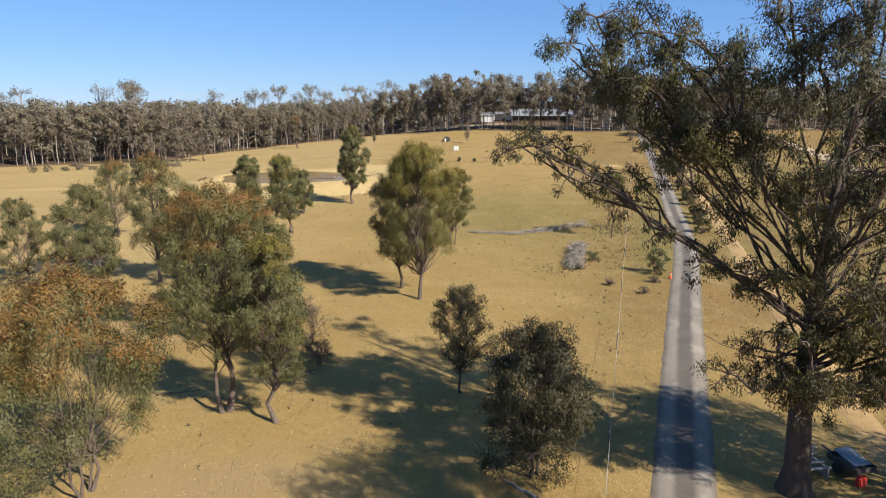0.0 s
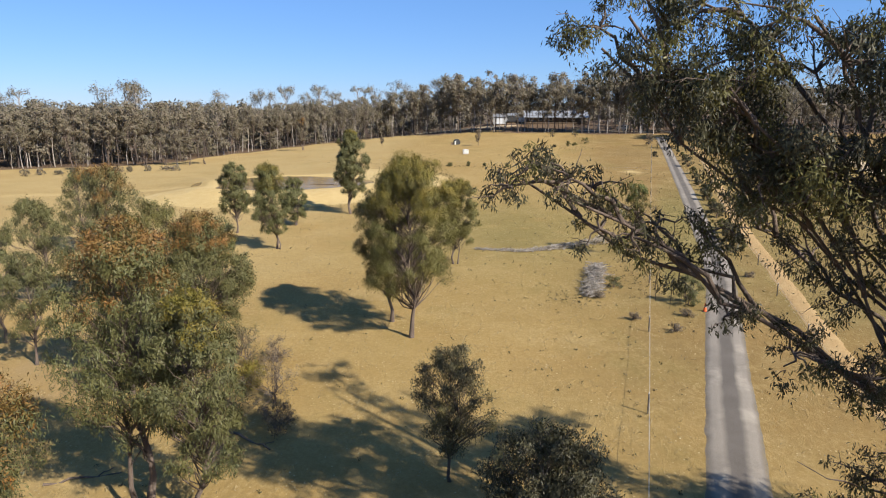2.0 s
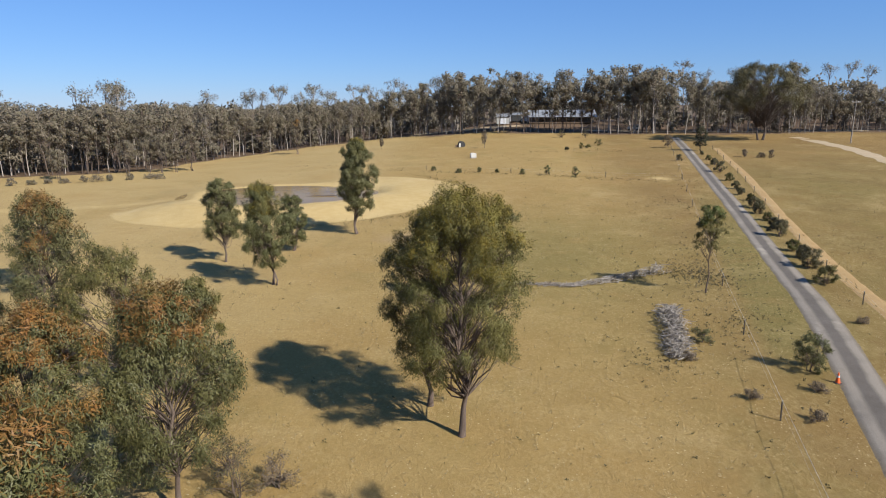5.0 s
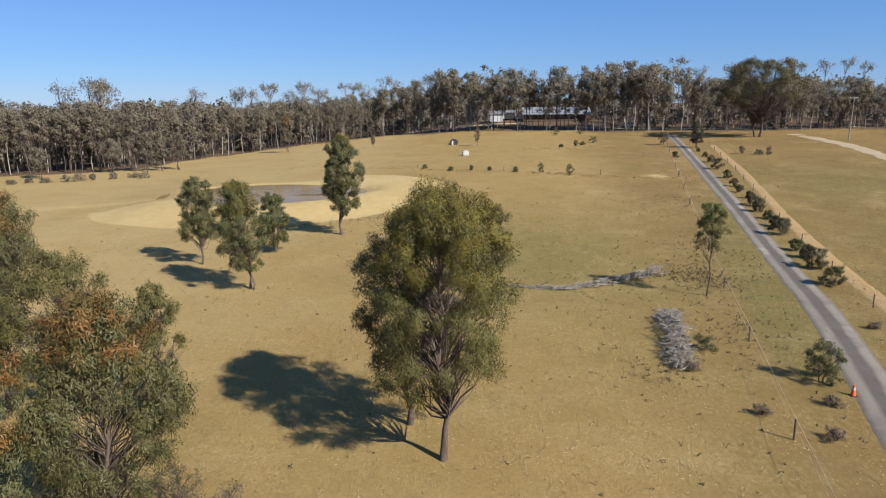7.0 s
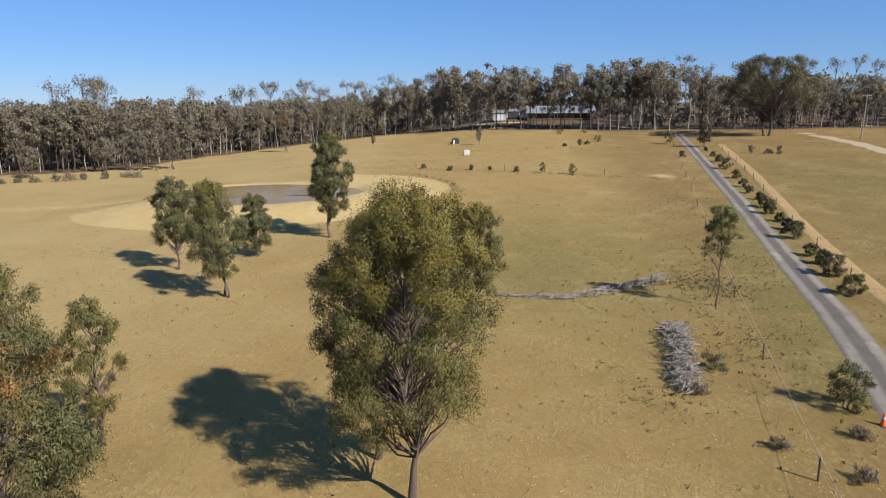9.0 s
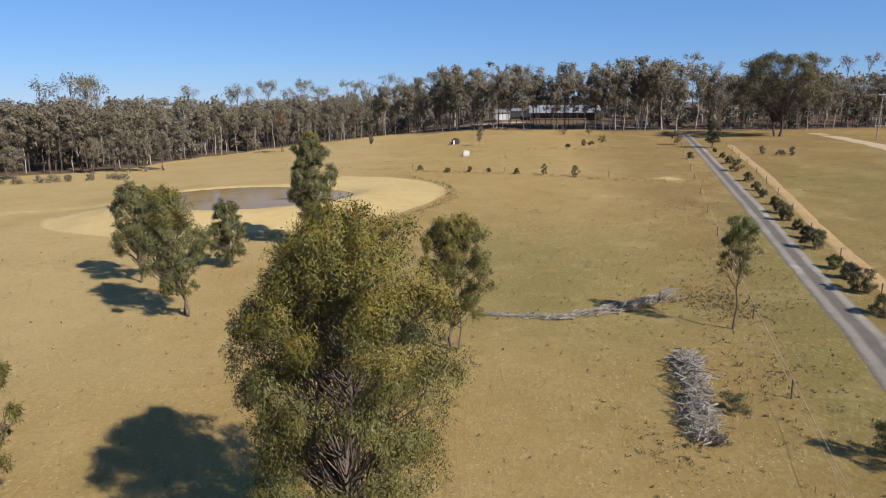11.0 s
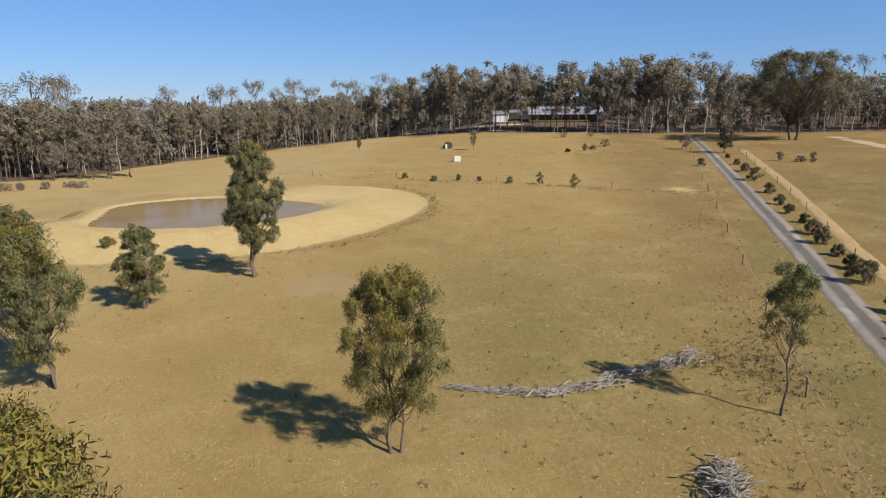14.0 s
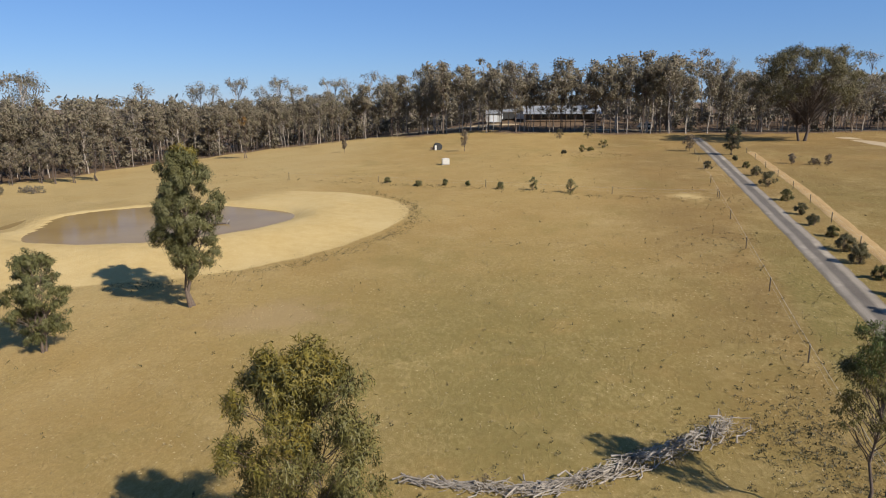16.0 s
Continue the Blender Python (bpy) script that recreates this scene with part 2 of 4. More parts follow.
def land(x, y):
    x, y = np.asarray(x, float), np.asarray(y, float)
    z = lie(x, y)
    d, a = shore(x, y)
    k = bank(d, a)
    rise = np.where(d < 4.0, smooth((d + 1.0) / 4.5), smooth((15.0 - d) / 11.0))
    crest = WATER_Z + 0.85
    out = z + np.maximum(crest - z, 0) * k * rise * (d > -1)
    fill = np.maximum(WATER_Z + 0.12 - z, 0) * (1 - smooth(d / 14)) * (1 - k)
    out = out + np.where(d > 0, fill, 0)
    bed = WATER_Z + np.maximum(d * 0.12, -1.2)
    inside = smooth((0.8 - d) / 1.6)
    out = out * (1 - inside) + bed * inside
    bumps = 0.05 * np.sin(x * 0.31 + 1.3 * np.sin(y * 0.17)) * np.sin(y * 0.27) + 0.03 * np.sin(x * 0.9 + y * 0.6)
    return out + bumps * (np.abs(d) > 1.5)


def g(x, y):
    return float(land(x, y))


def drive_x(y):
    return float(np.interp(y, (-60, 20, 33.6, 46.5, 58, 66, 77, 90, 116, 191, 235), (-22, 8.4, 13.2, 17.8, 22.0, 25.0, 28.5, 32.0, 38.8, 57.9, 68.5)))


def fence_x(y):
    return 6.5 + 0.283 * (y - 23.5)


EDGE_X = (-400, -200, -114, -88, -80, -76, -64, -45, -20, 4, 37, 66, 104, 200, 400)
EDGE_Y = (120, 140, 172, 185, 196, 226, 258, 280, 284, 272, 256, 243, 233, 220, 200)


def edge_y(x):
    return np.interp(x, EDGE_X, EDGE_Y)


# ---- mesh makers ----
def link(name, me, parent=None, mat=None, label=""):
    ob = new(name, me)
    if mat is not None and not me.materials:
        me.materials.append(mat)
    if parent is not None:
        ob.parent = parent
    if label:
        ob["label"] = label
    return ob


def stuff(ob):
    ob["kind"] = "stuff"
    return ob


def part(name, bm, material, parent, label=""):
    me = bpy.data.meshes.new(name)
    bm.to_mesh(me)
    bm.free()
    return link(name, me, parent, material, label)


def quads(name, v, f, round_off=False):
    """A mesh from arrays of points and of four-cornered faces; round_off may be an array of normals."""
    me = bpy.data.meshes.new(name)
    v, f = np.asarray(v, np.float32), np.asarray(f, np.int32)
    me.vertices.add(len(v))
    me.vertices.foreach_set("co", v.ravel())
    me.loops.add(f.size)
    me.loops.foreach_set("vertex_index", f.ravel())
    me.polygons.add(len(f))
    me.polygons.foreach_set("loop_start", np.arange(0, f.size, 4, dtype=np.int32))
    given = isinstance(round_off, np.ndarray)
    if given or round_off:
        me.polygons.foreach_set("use_smooth", np.ones(len(f), bool))
    me.update(calc_edges=True)
    if given:
        me.normals_split_custom_set_from_vertices(round_off.astype(np.float32))
    return me


def join(pieces):
    vs, fs, n = [], [], 0
    for v, f, *_ in pieces:
        vs.append(v)
        fs.append(np.asarray(f) + n)
        n += len(v)
    if len(pieces[0]) == 3:
        return np.concatenate(vs), np.concatenate(fs), np.concatenate([p[2] for p in pieces])
    return np.concatenate(vs), np.concatenate(fs)


def tube(pts, radii, sides=6):
    """A bent, tapering stem through the points."""
    pts = np.asarray(pts, float)
    way = np.gradient(pts, axis=0)
    way /= np.linalg.norm(way, axis=1)[:, None] + 1e-9
    ref = np.where(np.abs(way[:, 2:3]) > 0.9, np.array([[1.0, 0, 0]]), np.array([[0, 0, 1.0]]))
    s = np.cross(way, ref)
    s /= np.linalg.norm(s, axis=1)[:, None] + 1e-9
    u = np.cross(s, way)
    ang = np.linspace(0, 2 * np.pi, sides, endpoint=False)
    r = np.asarray(radii, float)[:, None, None]
    v = pts[:, None, :] + r * (np.cos(ang)[None, :, None] * s[:, None, :] + np.sin(ang)[None, :, None] * u[:, None, :])
    n = len(pts)
    f = [[i * sides + j, i * sides + (j + 1) % sides, (i + 1) * sides + (j + 1) % sides, (i + 1) * sides + j] for i in range(n - 1) for j in range(sides)]
    return v.reshape(-1, 3), np.array(f)


def bend(a, b, rng, sag=0.12, n=5, up=0.0):
    """A crooked line from a to b."""
    a, b = np.asarray(a, float), np.asarray(b, float)
    t = np.linspace(0, 1, n)[:, None]
    p = a + (b - a) * t
    span = np.linalg.norm(b - a)
    p += np.sin(t * np.pi) * np.array([[0, 0, up * span]])
    p[1:-1] += rng.normal(0, sag * span / n, (n - 2, 3))
    return p


def foliage(rng, centres, radii, counts, length, width, droop=0.9, flat=0.8, bunch=13, tight=0.19):
    """Lance-shaped leaves hung in bunches round each clump; every leaf is one small rhombus."""
    centres, radii = np.asarray(centres), np.asarray(radii)
    d = rng.normal(size=(len(centres), bunch, 3))
    d /= np.linalg.norm(d, axis=2)[:, :, None]
    sub = centres[:, None, :] + d * (radii[:, None] * rng.uniform(0.4, 1.0, (len(centres), bunch)))[:, :, None] * np.array([1, 1, flat])
    idx = np.repeat(np.arange(len(centres)), counts)
    m = len(idx)
    r = radii[idx]
    p = sub[idx, rng.integers(0, bunch, m)]
    p = p + np.clip(rng.normal(size=(m, 3)), -1.8, 1.8) * (r * tight)[:, None] * np.array([1, 1, 1.3])
    ax = rng.normal(size=(m, 3)) * 0.7 + np.array([0, 0, -droop])
    ax /= np.linalg.norm(ax, axis=1)[:, None]
    out = (p - centres[idx]) / (r[:, None] + 1e-6)
    side = np.cross(ax, out + rng.normal(size=(m, 3)) * 0.45)
    side /= np.linalg.norm(side, axis=1)[:, None] + 1e-9
    # each leaf turns its upper face, and leans its shading, to the outside of its clump and of the crown
    crown = p - centres.mean(axis=0)
    crown /= np.linalg.norm(crown, axis=1)[:, None] + 1e-6
    outward = 0.7 * out + 0.5 * crown + np.array([0, 0, 0.25])
    side *= np.where((np.cross(ax, side) * outward).sum(axis=1) < 0, -1.0, 1.0)[:, None]
    le = length * rng.uniform(0.6, 1.35, m)[:, None]
    wi = width * rng.uniform(0.7, 1.3, m)[:, None]
    q = p + ax * le * 0.45
    v = np.stack([p, q - side * wi / 2, p + ax * le, q + side * wi / 2], axis=1).reshape(-1, 3)
    nor = 0.7 * np.cross(ax, side) + 0.7 * outward
    nor /= np.linalg.norm(nor, axis=1)[:, None] + 1e-9
    return v, np.arange(4 * m).reshape(-1, 4), np.repeat(nor, 4, axis=0)


# ---- ground ----
def spread(lo, hi, a, b, step):
    """Grid lines: even between a and b, wider and wider out to lo and hi."""
    mid = list(np.arange(a, b + 0.01, step))
    s, v, left = step, a, []
    while v > lo:
        s *= 1.16
        v -= s
        left.append(v)
    s, v, right = step, mid[-1], []
    while v < hi:
        s *= 1.16
        v += s
        right.append(v)
    return np.array(left[::-1] + mid + right)


def make_ground():
    xs, ys = spread(-2500, 2500, -60, 62, 0.7), spread(-600, 3500, -4, 172, 0.7)
    X, Y = np.meshgrid(xs, ys)
    Z = land(X, Y)
    v = np.stack([X, Y, Z], -1).reshape(-1, 3)
    nx, ny = len(xs), len(ys)
    i = np.arange(nx * ny).reshape(ny, nx)
    f = np.stack([i[:-1, :-1], i[:-1, 1:], i[1:, 1:], i[1:, :-1]], -1).reshape(-1, 4)
    me = quads("ground", v, f, True)
    x, y = v[:, 0], v[:, 1]
    d, a = shore(x, y)
    bare = np.clip(bank(d, a) * smooth((15.2 - d) / 1.5), 0, 1) + smooth((3.5 - d) / 3) * 0.9
    bare = np.maximum(bare, 0.5 * np.exp(-((y - 128 - 0.25 * (x + 60)) / 4.0) ** 2) * smooth((-44 - x) / 6) * smooth((x + 95) / 20))
    green = 0.9 * np.exp(-(((x - 9) / 15) ** 2 + ((y - 92) / 24) ** 2)) + 0.9 * smooth((x - 17 - 0.283 * (y - 60)) / 2) * smooth((34 - x + 0.3 * (y - 80)) / 6) * smooth((y - 52) / 14) * smooth((150 - y) / 50)
    green = np.maximum(green, 0.8 * np.exp(-(((x - 62) / 14) ** 2 + ((y - 128) / 16) ** 2)))
    green = np.maximum(green, 0.45 * smooth((x - 26 - 0.29 * (y - 70)) / 6) * smooth((y - 45) / 14) * smooth((190 - y) / 50))
    shaded_litter = smooth((y - edge_y(x) + 3) / 6)
    dirt = np.exp(-(((x + 7) / 5) ** 2 + ((y - 100) / 4) ** 2)) + np.exp(-(((x + 9) / 6) ** 2 + ((y - 24) / 4) ** 2)) + np.exp(-(((x + 22) / 9) ** 2 + ((y - 46) / 8) ** 2)) * 0.7
    bare = np.maximum(bare, 0.62 * np.exp(-(((x - 37.5) / 3.5) ** 2 + ((y - 146) / 4.5) ** 2)))
    brown = smooth((x - 2 - 0.16 * (y - 40)) / 18) * smooth((y - 25) / 25)
    brown = np.maximum(0.9 * brown, smooth((x - 34 - 0.283 * (y - 80)) / 5))
    pale = 0.6 * smooth((-6 - x) / 24) * smooth((y - 40) / 30)
    for name, val in (("pale", pale), ("bare", bare), ("green", green), ("shaded_litter", shaded_litter), ("dirt", dirt), ("brown", brown)):
        at = me.attributes.new(name, "FLOAT", "POINT")
        at.data.foreach_set("value", np.clip(val, 0, 1).astype(np.float32))
    tagged(link("ground", me, None, M_GROUND), "dry yellow paddock grass with bare and greener patches", "ground", kind="structure")


def ribbon(name, line, width, lift, mat, label, category, ragged=0.1, seed=1):
    """A track laid on the ground along a line of points."""
    rng = np.random.default_rng(seed)
    line = np.asarray(line, float)
    s = np.concatenate([[0], np.cumsum(np.linalg.norm(np.diff(line, axis=0), axis=1))])
    t = np.arange(0, s[-1], 1.0)
    cx, cy = np.interp(t, s, line[:, 0]), np.interp(t, s, line[:, 1])
    k = np.ones(9) / 9
    cx, cy = np.convolve(np.pad(cx, 4, "edge"), k, "valid"), np.convolve(np.pad(cy, 4, "edge"), k, "valid")
    dx, dy = np.gradient(cx), np.gradient(cy)
    ln = np.hypot(dx, dy) + 1e-9
    nx, ny = dy / ln, -dx / ln
    cols = np.linspace(-0.5, 0.5, 7)
    w = width * (1 + rng.normal(0, ragged, (len(t), 2)).cumsum(0) * 0.05)
    w = np.clip(w, width * 0.85, width * 1.15)
    v, uv = [], []
    for j, c in enumerate(cols):
        wide = w[:, 0] if c < 0 else w[:, 1]
        jit = rng.normal(0, ragged * 0.6, len(t)) if abs(c) == 0.5 else 0
        px, py = cx + nx * (c * wide + jit), cy + ny * (c * wide + jit)
        drop = lift * (1 - (2 * abs(c)) ** 6) - (0.05 if abs(c) == 0.5 else 0)
        v.append(np.stack([px, py, land(px, py) + drop], -1))
        uv.append(np.stack([np.full(len(t), c + 0.5), t * 0.1], -1))
    v, uv = np.stack(v, 1).reshape(-1, 3), np.stack(uv, 1).reshape(-1, 2)
    n, m = len(t), len(cols)
    i = np.arange(n * m).reshape(n, m)
    f = np.stack([i[:-1, :-1], i[:-1, 1:], i[1:, 1:], i[1:, :-1]], -1).reshape(-1, 4)
    me = quads(name, v, f, True)
    lay = me.uv_layers.new(name="across")
    lay.data.foreach_set("uv", uv[f.ravel()].astype(np.float32).ravel())
    return tagged(link(name, me, None, mat), label, category, kind="structure")


make_ground()
ribbon("driveway", [(drive_x(y), y) for y in np.arange(-60, 236, 4.0)], 2.95, 0.07, M_DRIVE, "straight grey gravel driveway with two paler wheel tracks", "driveway", 0.06, 3)
ribbon("dirt_track", [(-6, -60), (12, 0), (22.5, 36), (27.5, 55), (33.2, 75), (36.1, 86), (41.4, 106), (54, 148), (67.3, 197)], 1.9, 0.05, M_SAND, "orange sandy dirt track beside the row of shrubs", "track", 0.15, 5)

v_w = np.array([[POND[0] + 1.25 * POND[2] * np.cos(a), POND[1] + 1.25 * POND[3] * np.sin(a), WATER_Z] for a in np.linspace(0, 2 * np.pi, 64, endpoint=False)])
bm = bmesh.new()
bm.faces.new([bm.verts.new(p) for p in v_w])
tagged(part("water", bm, M_WATER, None), "still brown muddy water in the farm dam", "pond", kind="structure")


# ---- trees ----
def empty(name, x, y, z=None, turn=0.0):
    ob = new(name)
    ob.empty_display_size = 0.3
    ob.matrix_basis = pose(x, y, g(x, y) if z is None else z, 0, 0, turn)
    return ob


def crown_shape(s):
    """Half width of a young gum's crown from its foot (0) to its tip (1)."""
    return np.sin(np.pi * (0.20 + 0.73 * np.clip(s, 0, 1) ** 0.9)) ** 0.7


def gum_tree(label, x, y, h, w, seed, foot=0.3, stems=1, leaves=9000, clumps=34, flush=0.0, flush_mat=None, leaf=None, bark=None,
             size=0.24, thin=0.055, lean=(0.0, 0.0), girth=None, droop=0.9, gap=1.0, shape=crown_shape, name="gum_tree", group="", least=15, billow=0.86):
    rng = np.random.default_rng(seed)
    leaf, bark = leaf or M_LEAF, bark or M_BARK
    leaves, size, thin, clumps = int(leaves * 2.5), size * 0.8, thin * 0.62, int(clumps * 1.9)
    root = empty(name, x, y)
    girth = girth or 0.0135 * h
    lines = []
    for k in range(stems):
        a = rng.uniform(0, 2 * np.pi) + k * 2 * np.pi / stems
        off = 0.0 if stems == 1 else 0.12 * h * 0.25
        spread_r = 0.03 * w if stems == 1 else 0.16 * w
        foot_p = np.array([np.cos(a) * off, np.sin(a) * off, -0.15])
        tip = np.array([np.cos(a) * spread_r + lean[0], np.sin(a) * spread_r + lean[1], h * (0.9 if k == 0 else rng.uniform(0.7, 0.88))])
        line = bend(foot_p, tip, rng, 0.16, 9)
        rad = girth * (1 if k == 0 else 0.75) * (1 - np.linspace(0, 1, 9) ** 0.8 * 0.88)
        rad[0] *= 1.35
        lines.append((line, rad))
        link("trunk", quads("trunk", *tube(line, rad, 8), True), root, bark)
    # billowing masses of foliage inside the crown's outline, each of several clumps
    per = 6
    masses = max(int(clumps / 3.3), least)
    sm_ = ((np.arange(masses) + rng.uniform(0.1, 0.9, masses)) / masses) ** 0.9
    ang = rng.uniform(0, 2 * np.pi) + np.arange(masses) * 2.4 + rng.normal(0, 0.3, masses)
    big = billow * w * rng.uniform(0.20, 0.31, masses) * (0.70 + 0.30 * shape(sm_))
    rho = np.maximum(w / 2 * shape(sm_) - big * 0.85, 0.03 * w) * rng.uniform(0.55, 1.14, masses)
    zm = h * (foot + (1 - foot) * sm_)
    zm = np.minimum(zm, h - big * 0.85)
    cm = np.stack([np.cos(ang) * rho + lean[0] * zm / h, np.sin(ang) * rho + lean[1] * zm / h, zm], -1)
    d = rng.normal(size=(masses, per, 3)) + np.array([0, 0, 0.25])
    d += np.stack([np.cos(ang), np.sin(ang), ang * 0], -1)[:, None, :] * 0.5
    d /= np.linalg.norm(d, axis=2)[:, :, None]
    c = (cm[:, None, :] + d * (big[:, None] * rng.uniform(0.6, 0.9, (masses, per)))[:, :, None] * np.array([1, 1, 0.85])).reshape(-1, 3)
    cr = np.repeat(big, per) * rng.uniform(0.38, 0.54, masses * per)
    s = np.clip((c[:, 2] / h - foot) / (1 - foot), 0, 1)
    clumps = masses * per
    limbs, twigs = [], []
    for i in range(clumps):
        line, rad = lines[i % len(lines)]
        d = np.hypot(*(c[i, :2] - line[4, :2]))
        zs = np.clip(c[i, 2] - 0.9 * d - 0.06 * h, 0.16 * h, 0.86 * h)
        a = np.array([np.interp(zs, line[:, 2], line[:, k]) for k in range(3)])
        ra = np.interp(zs, line[:, 2], rad)
        p = bend(a, c[i], rng, 0.2, 5, 0.06)
        r0 = min(ra * 0.45, 0.010 + 0.011 * np.linalg.norm(c[i] - a))
        t = tube(p, np.linspace(r0, 0.008, 5), 4)
        (limbs if (r0 > 0.028 and len(limbs) < 7) else twigs).append(t)
        for _ in range(1):
            q = c[i] + rng.normal(0, 0.6, 3) * cr[i]
            twigs.append(tube(bend(p[3], q, rng, 0.2, 4), np.linspace(0.014, 0.005, 4), 3))
    for t in limbs:
        link("limb", quads("limb", *t, True), root, bark)
    if twigs:
        stuff(link("twig_work", quads("twig_work", *join(twigs), True), root, bark))
    share = cr ** 2
    n = np.maximum((leaves * share / share.sum() * gap).astype(int), 20)
    new_g = np.zeros(clumps, bool)
    if flush:
        new_g = (np.repeat(rng.random(clumps // per), per) < 1.4 * flush * np.clip((s - 0.5) / 0.3, 0, 1.3))
        new_g |= s > (0.93 if flush < 0.3 else 0.86)
    if (~new_g).any():
        stuff(link("crown", quads("crown", *foliage(rng, c[~new_g], cr[~new_g], n[~new_g], size, thin, droop)), root, leaf))
    if new_g.any():
        cc = c[new_g] + np.array([0, 0, 0.12]) * cr[new_g][:, None]
        stuff(link("new_growth", quads("new_growth", *foliage(rng, cc, cr[new_g] * 0.95, (n[new_g] * 0.75).astype(int), size, thin, droop * 0.4)), root, flush_mat or M_LEAF_GOLD, "rusty or golden young leaves"))
        stuff(link("inner_leaves", quads("inner_leaves", *foliage(rng, c[new_g] - np.array([0, 0, 0.35]) * cr[new_g][:, None], cr[new_g], (n[new_g] * 0.6).astype(int), size, thin, droop)), root, leaf))
    return tagged(root, label, "tree", group)


GROVE = "gum trees of the paddock"
gum_tree("young gum with rust-tinted crown and several pale stems", -14.3, 23.6, 9.4, 7.6, 11, 0.18, 4, 23000, 32, 0.8, M_LEAF_RED, M_LEAF_GREY, M_BARK, 0.2, 0.05, girth=0.08, group=GROVE)
gum_tree("tall young gum with grey-green crown and rusty tips", -10.8, 30.6, 11.6, 5.4, 12, 0.34, 2, 15000, 44, 0.4, M_LEAF_RED, M_LEAF_GREY, None, 0.2, 0.05, group=GROVE)
gum_tree("young gum with thin crown and golden tips", -8.1, 29.8, 9.4, 4.0, 13, 0.3, 1, 13000, 44, 0.35, M_LEAF_GOLD, M_LEAF_GREY, None, 0.2, 0.05, group=GROVE)
gum_tree("small dark-leaved gum sapling in the shade's edge", 1.0, 33.3, 6.1, 3.5, 14, 0.28, 1, 6000, 44, 0, None, M_LEAF_BROWN, M_BARK_DARK, 0.18, 0.05, group=GROVE)
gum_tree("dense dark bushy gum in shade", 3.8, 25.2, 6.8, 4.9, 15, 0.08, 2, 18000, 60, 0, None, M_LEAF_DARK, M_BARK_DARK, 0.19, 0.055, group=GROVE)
gum_tree("large round-headed gum with olive crown and golden top", -1.9, 51.0, 12.4, 7.1, 16, 0.27, 1, 44000, 62, 0.75, M_LEAF_GOLD, M_LEAF, M_BARK, 0.15, 0.046, lean=(-0.1, 0.3), billow=0.74, girth=0.15, group=GROVE)
gum_tree("full-crowned gum close behind the large one", -3.6, 54.6, 11.2, 5.6, 17, 0.28, 1, 20000, 50, 0.4, M_LEAF_GOLD, M_LEAF, M_BARK, 0.17, 0.05, billow=0.78, group=GROVE)
gum_tree("young gum with thin brownish crown on two stems", 1.05, 72.6, 8.6, 4.8, 18, 0.3, 3, 17000, 46, 0.5, M_LEAF_GOLD, M_LEAF, M_BARK, 0.22, 0.05, girth=0.09, group=GROVE)
gum_tree("slim upright gum with grey-green crown", -26.4, 88.6, 8.9, 4.2, 19, 0.3, 1, 10000, 44, 0, None, M_LEAF_GREY, M_BARK, 0.26, 0.07, group=GROVE)
gum_tree("leaning gum with narrow olive crown", -18.9, 79.4, 9.6, 5.0, 20, 0.22, 2, 14000, 52, 0.25, M_LEAF_GOLD, M_LEAF_GREY, M_BARK, 0.28, 0.065, lean=(-0.9, 0.3), group=GROVE)
gum_tree("small gum with dense low crown", -20.3, 93.8, 6.4, 3.6, 21, 0.15, 2, 9000, 40, 0, None, M_LEAF_GREY, M_BARK, 0.26, 0.07, group=GROVE)
gum_tree("tall dark gum with two stems beside the dam", -14.1, 102.4, 12.0, 5.2, 22, 0.27, 2, 19000, 56, 0.1, M_LEAF_GOLD, M_LEAF_GREY, M_BARK, 0.3, 0.08, group=GROVE)
gum_tree("spindly gum with bright green tip and bare lower stems", 19.8, 76.5, 7.8, 3.0, 23, 0.52, 1, 4200, 20, 0.95, M_LEAF_LIME, M_LEAF, M_BARK, 0.2, 0.05, girth=0.08, group=GROVE)
gum_tree("tall gum with open crown and straight trunk", -25.2, 56.7, 11.3, 5.4, 24, 0.3, 1, 9500, 34, 0.25, M_LEAF_RED, M_LEAF_GREY, M_BARK, 0.24, 0.06, group=GROVE)
gum_tree("grey-green gum with broad low crown", -32.3, 58.6, 8.5, 5.8, 25, 0.2, 2, 9500, 36, 0, None, M_LEAF_GREY, M_BARK, 0.24, 0.06, group=GROVE)
gum_tree("grey-green gum with low crown", -35.7, 54.5, 7.6, 4.6, 26, 0.2, 2, 7000, 30, 0, None, M_LEAF_GREY, M_BARK, 0.24, 0.06, group=GROVE)
gum_tree("upright gum standing apart at the grove's far side", -38.8, 77.4, 9.2, 6.0, 27, 0.25, 2, 7000, 30, 0.15, M_LEAF_RED, M_LEAF_GREY, M_BARK, 0.28, 0.065, group=GROVE)
gum_tree("full-crowned gum with olive leaves", -13.6, 44.8, 9.6, 5.8, 28, 0.25, 1, 20000, 48, 0.2, M_LEAF_RED, M_LEAF_GREY, M_BARK, 0.22, 0.055, group=GROVE)
gum_tree("rust-crowned gum crowding its neighbours", -16.4, 41.6, 9.8, 5.0, 33, 0.2, 2, 20000, 44, 0.8, M_LEAF_RED, M_LEAF_GREY, M_BARK, 0.2, 0.05, group=GROVE)
gum_tree("twin-topped gum in the grove", -21.3, 55.8, 9.0, 5.8, 29, 0.22, 2, 10000, 32, 0, None, M_LEAF, M_BARK, 0.24, 0.055, group=GROVE)
gum_tree("narrow gum with thin olive crown", -16.5, 55.6, 7.2, 3.0, 30, 0.2, 1, 4500, 24, 0, None, M_LEAF, M_BARK, 0.24, 0.055, group=GROVE)
